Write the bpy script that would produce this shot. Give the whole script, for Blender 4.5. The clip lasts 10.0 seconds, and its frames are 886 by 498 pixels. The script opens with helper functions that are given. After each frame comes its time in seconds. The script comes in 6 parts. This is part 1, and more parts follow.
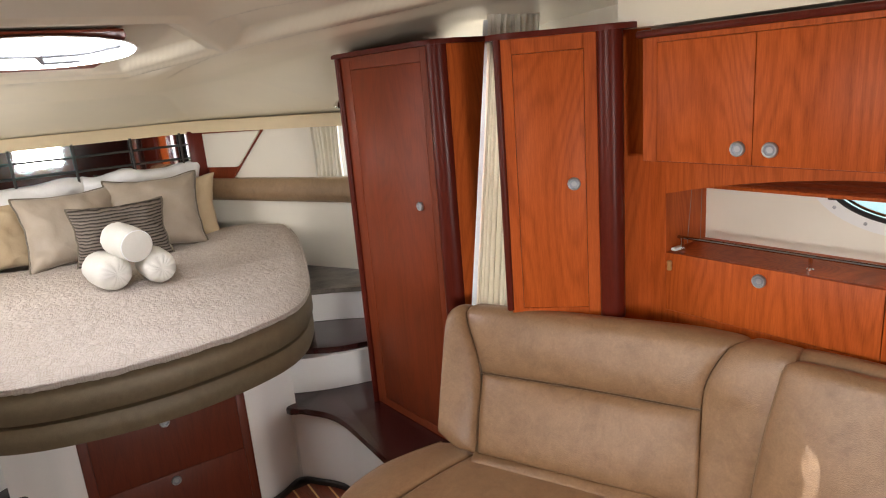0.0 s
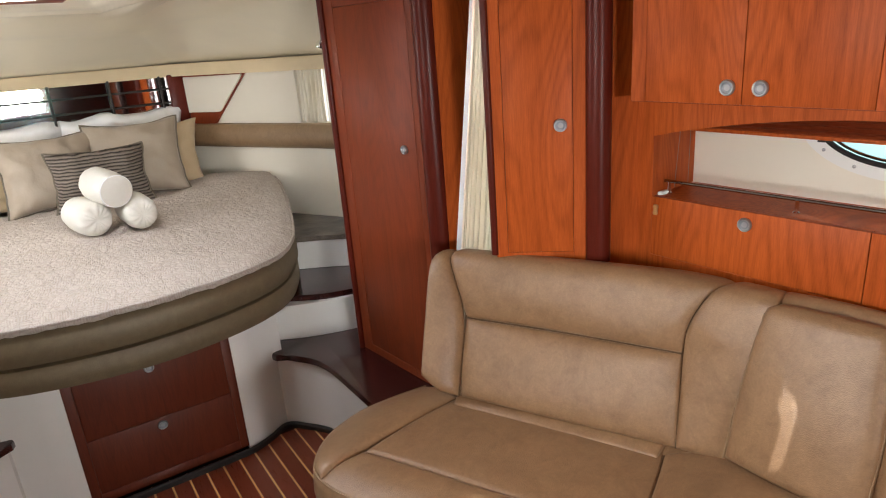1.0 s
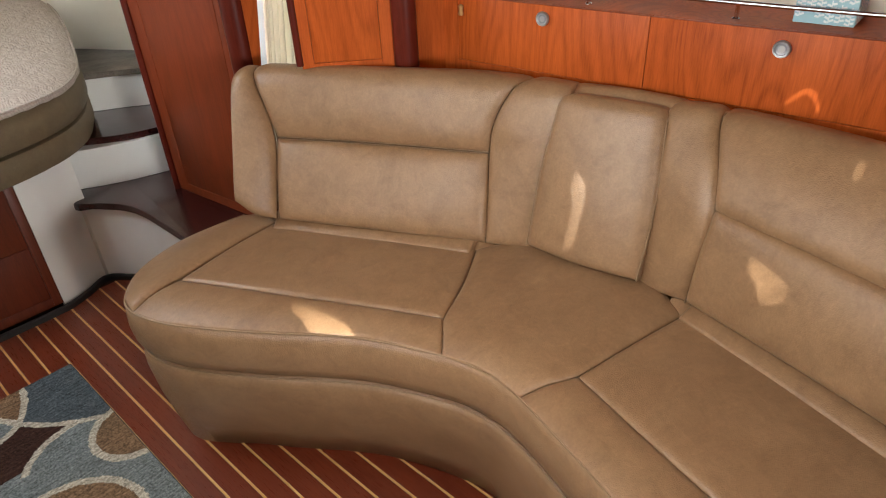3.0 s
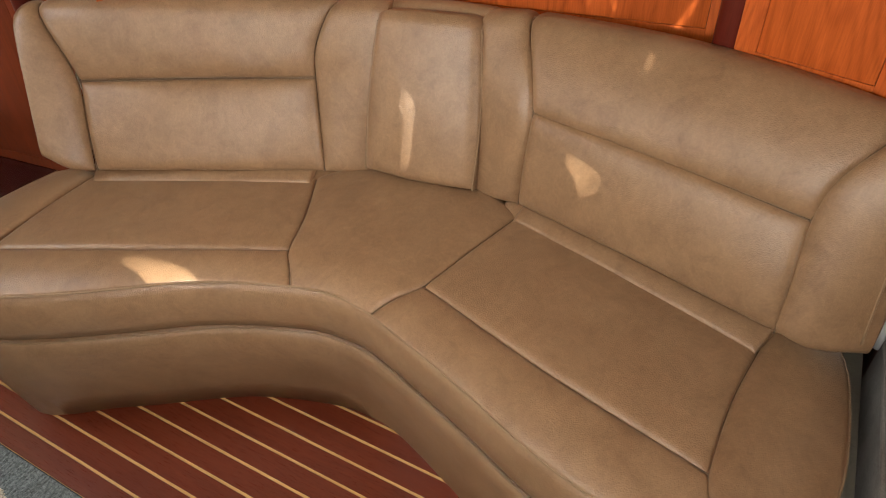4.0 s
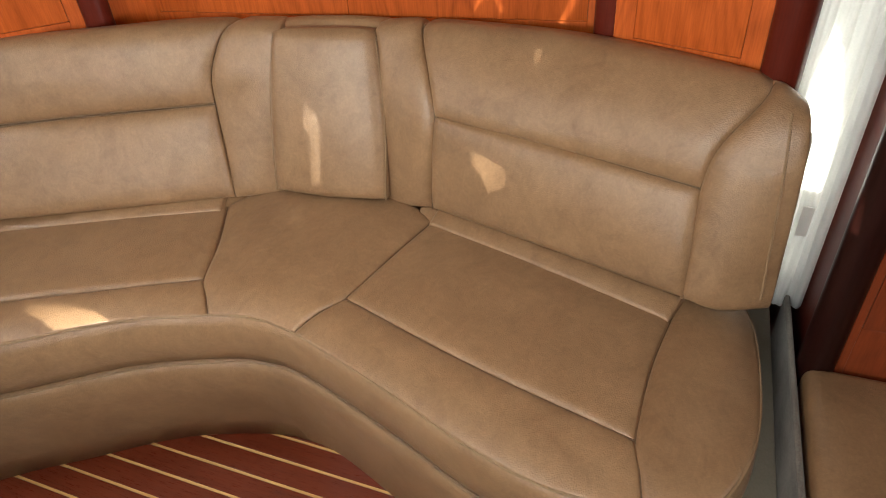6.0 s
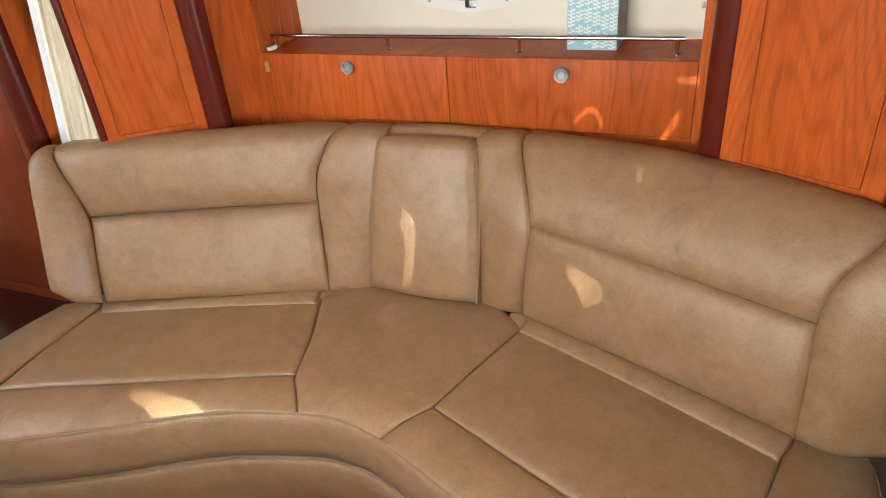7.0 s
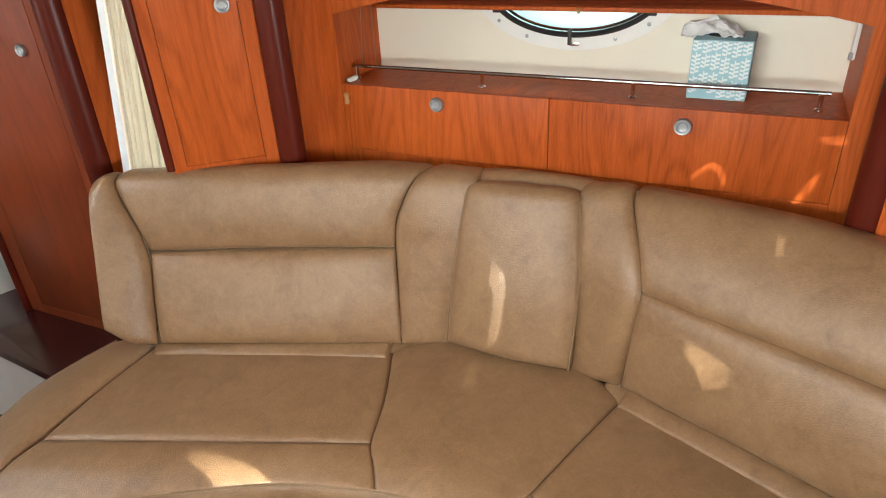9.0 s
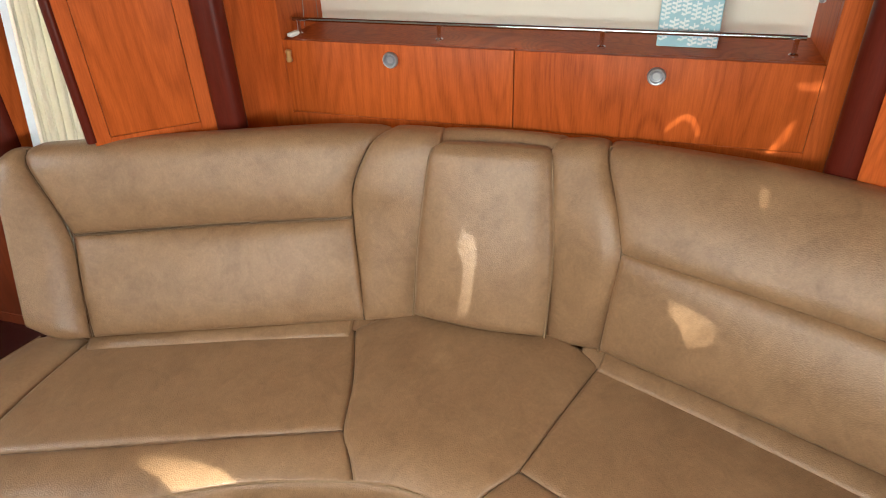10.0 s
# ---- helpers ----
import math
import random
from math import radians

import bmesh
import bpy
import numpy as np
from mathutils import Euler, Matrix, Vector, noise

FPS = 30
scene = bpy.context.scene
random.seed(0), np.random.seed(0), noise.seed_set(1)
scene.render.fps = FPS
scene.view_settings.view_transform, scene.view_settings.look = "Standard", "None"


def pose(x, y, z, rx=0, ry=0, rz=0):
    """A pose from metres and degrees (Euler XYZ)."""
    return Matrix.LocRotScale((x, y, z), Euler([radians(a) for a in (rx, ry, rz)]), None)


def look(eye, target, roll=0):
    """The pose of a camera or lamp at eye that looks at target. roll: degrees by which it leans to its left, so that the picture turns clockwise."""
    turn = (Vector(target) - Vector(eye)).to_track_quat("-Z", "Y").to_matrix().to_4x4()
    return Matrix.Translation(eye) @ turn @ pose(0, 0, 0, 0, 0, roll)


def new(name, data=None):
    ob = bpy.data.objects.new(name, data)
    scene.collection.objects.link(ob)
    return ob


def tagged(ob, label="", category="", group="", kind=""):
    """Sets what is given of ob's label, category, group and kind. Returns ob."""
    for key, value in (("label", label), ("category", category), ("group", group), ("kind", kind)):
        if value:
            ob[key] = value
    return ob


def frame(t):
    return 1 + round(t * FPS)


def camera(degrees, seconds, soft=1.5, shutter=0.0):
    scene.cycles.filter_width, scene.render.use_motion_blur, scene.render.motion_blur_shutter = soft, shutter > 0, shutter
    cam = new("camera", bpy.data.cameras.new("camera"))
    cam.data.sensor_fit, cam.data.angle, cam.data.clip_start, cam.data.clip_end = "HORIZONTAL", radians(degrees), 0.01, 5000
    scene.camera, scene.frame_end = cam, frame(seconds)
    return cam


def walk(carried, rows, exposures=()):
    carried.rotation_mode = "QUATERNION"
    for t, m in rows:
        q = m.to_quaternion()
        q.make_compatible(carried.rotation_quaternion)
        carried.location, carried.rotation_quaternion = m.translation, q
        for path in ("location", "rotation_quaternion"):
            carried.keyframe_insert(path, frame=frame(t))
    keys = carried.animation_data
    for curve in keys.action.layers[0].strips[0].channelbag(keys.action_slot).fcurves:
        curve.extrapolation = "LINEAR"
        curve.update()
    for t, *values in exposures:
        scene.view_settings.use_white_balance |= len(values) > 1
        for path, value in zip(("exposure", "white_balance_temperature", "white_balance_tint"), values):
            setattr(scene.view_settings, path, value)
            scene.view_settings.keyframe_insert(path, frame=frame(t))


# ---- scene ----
cam = camera(69.0, 10.0, 1.1)
PATH = [
    (0, (0.01, -0.042, 1.593), (1.034, 1.601, 1.09), -4.7),
    (0.5, (0.02, -0.041, 1.58), (1.037, 1.593, 1.035), -4.6),
    (1, (0.037, -0.037, 1.558), (1.051, 1.562, 0.915), -4.4),
    (1.5, (0.042, -0.049, 1.523), (1.089, 1.482, 0.773), -3.9),
    (2, (0.05, -0.064, 1.492), (1.142, 1.37, 0.624), -3.0),
    (2.2, (0.051, -0.064, 1.478), (1.17, 1.317, 0.561), -2.8),
    (3.5, (0.106, -0.156, 1.417), (1.391, 0.85, 0.261), -2.7),
    (4, (0.101, -0.183, 1.408), (1.46, 0.604, 0.169), -2.0),
    (4.5, (0.099, -0.221, 1.391), (1.496, 0.391, 0.096), -1.7),
    (5, (0.1, -0.235, 1.386), (1.502, 0.259, 0.048), -1.9),
    (5.2, (0.093, -0.246, 1.372), (1.515, 0.236, 0.051), -2.0),
    (6.3, (0.093, -0.218, 1.398), (1.585, 0.469, 0.256), -4.6),
    (6.5, (0.114, -0.204, 1.421), (1.593, 0.532, 0.294), -5.1),
    (7, (0.12, -0.177, 1.454), (1.622, 0.689, 0.458), -5.1),
    (7.5, (0.125, -0.144, 1.49), (1.622, 0.857, 0.62), -5.2),
    (8, (0.142, -0.085, 1.515), (1.617, 0.999, 0.709), -5.0),
    (8.5, (0.165, -0.024, 1.503), (1.64, 1.032, 0.659), -4.1),
    (9, (0.187, 0.048, 1.475), (1.686, 0.97, 0.524), -3.1),
    (9.5, (0.202, 0.118, 1.449), (1.741, 0.896, 0.436), -2.4),
    (10, (0.227, 0.159, 1.432), (1.777, 0.866, 0.383), -2.4),
]
EXPOSURE = [(0.0, 1.46, 6500, 13), (2.0, 1.59, 6250, 8), (3.5, 1.65, 6450, 8), (5.2, 1.58, 6450, 8), (6.5, 1.86, 6200, 3), (7.0, 1.87, 6200, 3), (8.0, 1.78, 6250, 3), (10.0, 1.76, 6250, 3)]
walk(cam, [(t, look(eye, target, roll)) for t, eye, target, roll in PATH], EXPOSURE)

# ---- world and lights ----
SUN_EL, SUN_AZ = 12.0, 4.0          # low sun from the port side; azimuth in degrees from +x
world = bpy.data.worlds.new("sky")
world.use_nodes = True
scene.world = world
wn = world.node_tree.nodes
sky = wn.new("ShaderNodeTexSky")
sky.sky_type, sky.sun_disc = "NISHITA", False
sky.sun_elevation, sky.sun_rotation = radians(SUN_EL), radians(270 - SUN_AZ)
wn["Background"].inputs["Strength"].default_value = 0.057
world.node_tree.links.new(sky.outputs["Color"], wn["Background"].inputs["Color"])
SUN_DIR = Vector((math.cos(radians(SUN_EL)) * math.cos(radians(SUN_AZ)), math.cos(radians(SUN_EL)) * math.sin(radians(SUN_AZ)), -math.sin(radians(SUN_EL))))
sun = new("sun", bpy.data.lights.new("sun", "SUN"))
sun.data.energy, sun.data.angle, sun.data.color = 5.0, radians(0.16), (1.0, 0.975, 0.86)
sun.matrix_world = look((-6, 0, 3), Vector((-6, 0, 3)) + SUN_DIR)


def area_lamp(name, eye, target, w, h, power, color=(1, 0.96, 0.9), spread=180.0):
    lamp = new(name, bpy.data.lights.new(name, "AREA"))
    lamp.data.shape, lamp.data.size, lamp.data.size_y, lamp.data.energy, lamp.data.color = "RECTANGLE", w, h, power, color
    lamp.data.spread = radians(spread)
    lamp.matrix_world = look(eye, target)
    return lamp


area_lamp("companionway_daylight", (0.15, -2.14, 1.13), (0.65, 2.0, 1.0), 0.5, 0.36, 2.0, (1.0, 0.97, 0.93), 48.0)
# added fill lamps with no opening built behind them: port bow, overhead, port side
area_lamp("port_bow_fill", (-0.76, 2.90, 1.30), (0.55, 3.10, 1.15), 0.42, 0.20, 3.5, (0.96, 0.98, 1.0))
area_lamp("overhead_fill", (0.05, 0.40, 1.86), (0.62, 0.35, 0.6), 0.5, 0.5, 2.0, (1.0, 0.975, 0.93), 100.0)
area_lamp("port_side_fill", (-1.16, 0.20, 1.48), (1.2, 0.10, 1.20), 1.5, 0.34, 3.6, (1.0, 0.965, 0.91), 78.0)


# ---- materials ----
def mat(name, rough=0.5, metal=0.0, coat=0.0, coat_rough=0.15, spec=0.5):
    m = bpy.data.materials.new(name)
    m.use_nodes = True
    b = m.node_tree.nodes["Principled BSDF"]
    b.inputs["Roughness"].default_value, b.inputs["Metallic"].default_value = rough, metal
    b.inputs["Coat Weight"].default_value, b.inputs["Coat Roughness"].default_value = coat, coat_rough
    b.inputs["Specular IOR Level"].default_value = spec
    return m, m.node_tree, b


def node(tree, kind, **sets):
    n = tree.nodes.new(kind)
    for key, value in sets.items():
        n.inputs[key.replace("_", " ")].default_value = value
    return n


def coords(tree, scale=(1, 1, 1), turn=(0, 0, 0), jitter=True):
    tc = tree.nodes.new("ShaderNodeTexCoord")
    mp = tree.nodes.new("ShaderNodeMapping")
    mp.inputs["Scale"].default_value = scale
    mp.inputs["Rotation"].default_value = [radians(a) for a in turn]
    tree.links.new(tc.outputs["Object"], mp.inputs["Vector"])
    if not jitter:
        return mp.outputs["Vector"]
    info = tree.nodes.new("ShaderNodeObjectInfo")
    add = tree.nodes.new("ShaderNodeVectorMath")
    mul = tree.nodes.new("ShaderNodeMath")
    mul.operation = "MULTIPLY"
    mul.inputs[1].default_value = 37.0
    tree.links.new(info.outputs["Random"], mul.inputs[0])
    tree.links.new(mp.outputs["Vector"], add.inputs[0])
    tree.links.new(mul.outputs[0], add.inputs[1])
    return add.outputs[0]


def noise_tex(tree, vec, scale, detail=4.0, rough=0.55, distort=0.0):
    n = node(tree, "ShaderNodeTexNoise", Scale=scale, Detail=detail, Roughness=rough, Distortion=distort)
    tree.links.new(vec, n.inputs["Vector"])
    return n.outputs["Fac"]


def ramp(tree, fac, stops):
    r = tree.nodes.new("ShaderNodeValToRGB")
    els = r.color_ramp.elements
    while len(els) < len(stops):
        els.new(0.5)
    for e, (p, c) in zip(els, stops):
        e.position, e.color = p, (*c, 1)
    tree.links.new(fac, r.inputs["Fac"])
    return r.outputs["Color"]


def mix(tree, a, b, fac, mode="MIX"):
    m = tree.nodes.new("ShaderNodeMix")
    m.data_type, m.blend_type = "RGBA", mode
    for sock, v in ((m.inputs["Factor"], fac), (m.inputs["A"], a), (m.inputs["B"], b)):
        if isinstance(v, bpy.types.NodeSocket):
            tree.links.new(v, sock)
        else:
            sock.default_value = v if isinstance(v, (int, float)) else (*v, 1)
    return m.outputs["Result"]


def bump(tree, b, height, strength=0.2, dist=0.002, after=None):
    n = node(tree, "ShaderNodeBump", Strength=strength, Distance=dist)
    tree.links.new(height, n.inputs["Height"])
    if after is not None:
        tree.links.new(after, n.inputs["Normal"])
    tree.links.new(n.outputs["Normal"], b.inputs["Normal"])
    return n.outputs["Normal"]


def rough_vary(tree, b, fac, lo, hi):
    r = node(tree, "ShaderNodeMapRange", To_Min=lo, To_Max=hi)
    tree.links.new(fac, r.inputs["Value"])
    tree.links.new(r.outputs["Result"], b.inputs["Roughness"])


def leather(name, dark, light, rough=0.42):
    m, t, b = mat(name, rough, spec=0.54)
    v = coords(t)
    big = noise_tex(t, v, 7.0, 7.0, 0.7, 0.8)
    cloud = noise_tex(t, v, 21.0, 6.0, 0.72, 0.8)
    fine = noise_tex(t, v, 170.0, 4.0, 0.75)
    c = ramp(t, big, [(0.36, dark), (0.62, light)])
    c = mix(t, c, ramp(t, cloud, [(0.34, tuple(x * 0.86 for x in dark)), (0.5, tuple((p + q) / 2 for p, q in zip(dark, light))), (0.68, tuple(min(1, x * 1.12) for x in light))]), 0.46)
    c = mix(t, c, ramp(t, fine, [(0.3, tuple(x * 0.7 for x in dark)), (0.7, tuple(min(1, x * 1.15) for x in light))]), 0.20)
    rub = noise_tex(t, coords(t, (1.0, 1.0, 0.45)), 55.0, 8.0, 0.8, 1.6)
    c = mix(t, c, ramp(t, rub, [(0.50, (0, 0, 0)), (0.74, tuple(min(1, x * 0.42) for x in light))]), 0.34, "ADD")
    t.links.new(c, b.inputs["Base Color"])
    rough_vary(t, b, cloud, rough - 0.06, rough + 0.14)
    grain = node(t, "ShaderNodeTexVoronoi", Scale=400.0)
    t.links.new(v, grain.inputs["Vector"])
    n1 = bump(t, b, grain.outputs["Distance"], 0.38, 0.0013)
    bump(t, b, noise_tex(t, v, 9.0, 2.0), 0.16, 0.006, n1)
    return m


def wood(name, dark, light, rough=0.32, coat=0.35, grain=(13, 13, 0.75), coat_rough=0.22, figure=0.27, spec=0.4):
    m, t, b = mat(name, rough, coat=coat, coat_rough=coat_rough, spec=spec)
    field = noise_tex(t, coords(t, tuple(g * (0.42 if g > 2 else 1.25) for g in grain)), 1.0, 1.2, 0.5, 0.3)
    rings = t.nodes.new("ShaderNodeMath")
    rings.operation = "MULTIPLY"
    rings.inputs[1].default_value = 150.0
    t.links.new(field, rings.inputs[0])
    wavy = t.nodes.new("ShaderNodeMath")
    wavy.operation = "SINE"
    t.links.new(rings.outputs[0], wavy.inputs[0])
    half = node(t, "ShaderNodeMapRange", From_Min=-1.0, From_Max=1.0)
    t.links.new(wavy.outputs[0], half.inputs["Value"])
    cathedral = half.outputs["Result"]
    flame = noise_tex(t, coords(t, grain), 1.6, 6.0, 0.6, 1.4)
    pores = noise_tex(t, coords(t, tuple(g * 13 for g in grain)), 2.2, 4.0, 0.7)
    broad = noise_tex(t, coords(t, (2.5, 2.5, 0.6)), 1.2, 2.0)
    mid = tuple((a + c) / 2 for a, c in zip(dark, light))
    c = ramp(t, flame, [(0.28, tuple((p * 2 + q) / 3 for p, q in zip(dark, mid))), (0.47, mid), (0.58, light), (0.74, mid)])
    c = mix(t, c, ramp(t, cathedral, [(0.0, tuple(x * 0.80 for x in dark)), (0.28, mid), (0.7, light)]), figure)
    c = mix(t, c, ramp(t, pores, [(0.38, tuple(x * 0.5 for x in dark)), (0.6, light)]), 0.28)
    c = mix(t, c, ramp(t, broad, [(0.3, tuple(x * 0.8 for x in mid)), (0.7, tuple(min(1, x * 1.12) for x in light))]), 0.3)
    t.links.new(c, b.inputs["Base Color"])
    rough_vary(t, b, pores, rough - 0.04, rough + 0.1)
    bump(t, b, pores, 0.08, 0.0006)
    return m


def paint(name, color, rough=0.45, vary=0.05, scale=3.0, bumpy=0.05, fine=120.0, spec=0.5, coat=0.0):
    m, t, b = mat(name, rough, coat=coat, spec=spec)
    v = coords(t)
    n = noise_tex(t, v, scale, 5.0, 0.6)
    t.links.new(ramp(t, n, [(0.3, tuple(x * (1 - vary) for x in color)), (0.7, tuple(min(1, x * (1 + vary)) for x in color))]), b.inputs["Base Color"])
    rough_vary(t, b, n, rough - 0.05, rough + 0.06)
    bump(t, b, noise_tex(t, v, fine, 3.0), bumpy, 0.001)
    return m


def fabric(name, dark, light, weave=260.0, wave=0.4, rough=0.85, thin=0.0):
    m, t, b = mat(name, rough, spec=0.2)
    v = coords(t)
    soft = noise_tex(t, v, 9.0, 4.0)
    thread = noise_tex(t, v, weave, 2.0, 0.7)
    c = mix(t, ramp(t, soft, [(0.3, dark), (0.7, light)]), ramp(t, thread, [(0.35, dark), (0.65, light)]), 0.4)
    t.links.new(c, b.inputs["Base Color"])
    b.inputs["Sheen Weight"].default_value = 0.15
    n1 = bump(t, b, thread, 0.25, 0.001)
    bump(t, b, noise_tex(t, v, 22.0, 3.0), wave, 0.006, n1)
    if thin:
        glow = t.nodes.new("ShaderNodeBsdfTranslucent")
        t.links.new(c, glow.inputs["Color"])
        both = t.nodes.new("ShaderNodeMixShader")
        both.inputs["Fac"].default_value = thin
        t.links.new(b.outputs["BSDF"], both.inputs[1])
        t.links.new(glow.outputs["BSDF"], both.inputs[2])
        t.links.new(both.outputs["Shader"], t.nodes["Material Output"].inputs["Surface"])
    return m


LEATHER = leather("tan_leather", (0.192, 0.105, 0.052), (0.303, 0.178, 0.093), 0.31)
LEATHER_BED = leather("olive_vinyl", (0.128, 0.095, 0.053), (0.172, 0.130, 0.075), 0.5)
LEATHER_BOLSTER = leather("brown_vinyl", (0.21, 0.13, 0.065), (0.29, 0.185, 0.10), 0.5)
CHERRY = wood("cherry_veneer", (0.225, 0.0335, 0.0068), (0.55, 0.115, 0.0205), 0.42, 0.0, spec=0.14, figure=0.40)
# redder cherry; on the end locker its darkness stands in for shade
CHERRY_RED_AND_SHADE = wood("cherry_veneer_red_and_shade", (0.150, 0.032, 0.013), (0.250, 0.048, 0.0165), 0.38, 0.0, spec=0.15)
# same cherry with the shade under the berth put into its colour
CHERRY_SHADED = wood("cherry_veneer_shaded", (0.078, 0.0150, 0.0066), (0.145, 0.0285, 0.0115), 0.38, 0.10)
MAHOGANY = wood("dark_mahogany", (0.066, 0.0090, 0.0048), (0.112, 0.0150, 0.0078), 0.30, 0.04, coat_rough=0.25, figure=0.05, spec=0.13)
# mahogany darkened to carry the shade on the end locker's post
MAHOGANY_SHADED = wood("dark_mahogany_shaded", (0.010, 0.0030, 0.0024), (0.024, 0.0058, 0.0042), 0.34, 0.05, coat_rough=0.3, figure=0.1, spec=0.2)
MAHOGANY_FLAT = wood("dark_mahogany_tread", (0.022, 0.005, 0.005), (0.048, 0.010, 0.009), 0.15, 0.45, (6, 0.8, 6), figure=0.1)
TEAK = wood("teak_plank", (0.108, 0.0185, 0.0082), (0.180, 0.0335, 0.0135), 0.26, 0.5, (22, 0.9, 22), figure=0.15)
HOLLY = wood("holly_strip", (0.60, 0.345, 0.115), (0.76, 0.47, 0.18), 0.4, 0.3, (22, 0.9, 22), figure=0.1)
CREAM = paint("cream_gelcoat_liner", (0.82, 0.752, 0.592), 0.30, 0.04, 2.2, 0.03, 90.0, coat=0.35)
CREAM_WALL = paint("cream_vinyl_wall", (0.78, 0.727, 0.615), 0.42, 0.04, 2.0, 0.12, 320.0)
CREAM_TRIM = paint("cream_valance_cloth", (0.66, 0.53, 0.33), 0.6, 0.06, 5.0, 0.2, 200.0)
GELCOAT = paint("white_gelcoat", (0.83, 0.82, 0.79), 0.22, 0.03, 1.5, 0.02, 60.0, coat=0.4)
WHITE_PLASTIC = paint("white_plastic", (0.80, 0.79, 0.76), 0.3, 0.03, 6.0, 0.02)
BLACK_TRIM = paint("black_rubber", (0.014, 0.012, 0.012), 0.45, 0.2, 20.0, 0.05)
# near-black colour that stands in for shade inside gaps and recesses
GAP_SHADE = paint("recess_shade", (0.012, 0.008, 0.006), 0.8, 0.2, 10.0, 0.05)
SEAM = leather("dark_seam_thread", (0.105, 0.062, 0.033), (0.150, 0.093, 0.050), 0.6)
PIPING = leather("tan_piping", (0.20, 0.12, 0.062), (0.27, 0.17, 0.09), 0.5)
CURTAIN = fabric("cream_curtain", (0.80, 0.76, 0.67), (0.89, 0.86, 0.79), 300.0, 0.15, 0.85, 0.30)
SHEER = fabric("white_sheer", (0.80, 0.80, 0.79), (0.90, 0.90, 0.89), 300.0, 0.15, 0.85, 0.55)
CARPET = fabric("taupe_carpet", (0.03, 0.025, 0.02), (0.24, 0.21, 0.175), 210.0, 0.6, 0.95)
GREY_CARPET = fabric("grey_carpet", (0.085, 0.074, 0.064), (0.24, 0.215, 0.19), 330.0, 0.6, 0.95)
BEIGE_LINER = fabric("beige_liner", (0.22, 0.195, 0.15), (0.29, 0.26, 0.205), 300.0, 0.9, 0.9)
LINEN = fabric("white_linen", (0.76, 0.76, 0.76), (0.86, 0.86, 0.86), 320.0, 0.5)
SATIN = fabric("champagne_satin", (0.33, 0.268, 0.205), (0.415, 0.347, 0.275), 400.0, 0.5, 0.45)
TAN_PILLOW = fabric("tan_pillow_cloth", (0.44, 0.33, 0.20), (0.54, 0.42, 0.27), 300.0, 0.5, 0.7)
PILLOW_CORD = fabric("bronze_cord", (0.14, 0.115, 0.085), (0.20, 0.17, 0.13), 300.0, 0.3, 0.6)
CREAM_BOLSTER = fabric("ivory_bolster_cloth", (0.64, 0.61, 0.545), (0.73, 0.70, 0.64), 350.0, 0.4, 0.6)


def striped_cloth():
    m, t, b = mat("pleated_brown_cloth", 0.7, spec=0.2)
    v = coords(t, (1, 1, 1), jitter=False)
    w = node(t, "ShaderNodeTexWave", Scale=22.0, Distortion=2.2, Detail=1.5)
    w.bands_direction = "Z"
    t.links.new(v, w.inputs["Vector"])
    t.links.new(ramp(t, w.outputs["Fac"], [(0.10, (0.045, 0.036, 0.030)), (0.40, (0.175, 0.145, 0.120)), (0.9, (0.25, 0.21, 0.18))]), b.inputs["Base Color"])
    bump(t, b, w.outputs["Fac"], 0.7, 0.006)
    return m


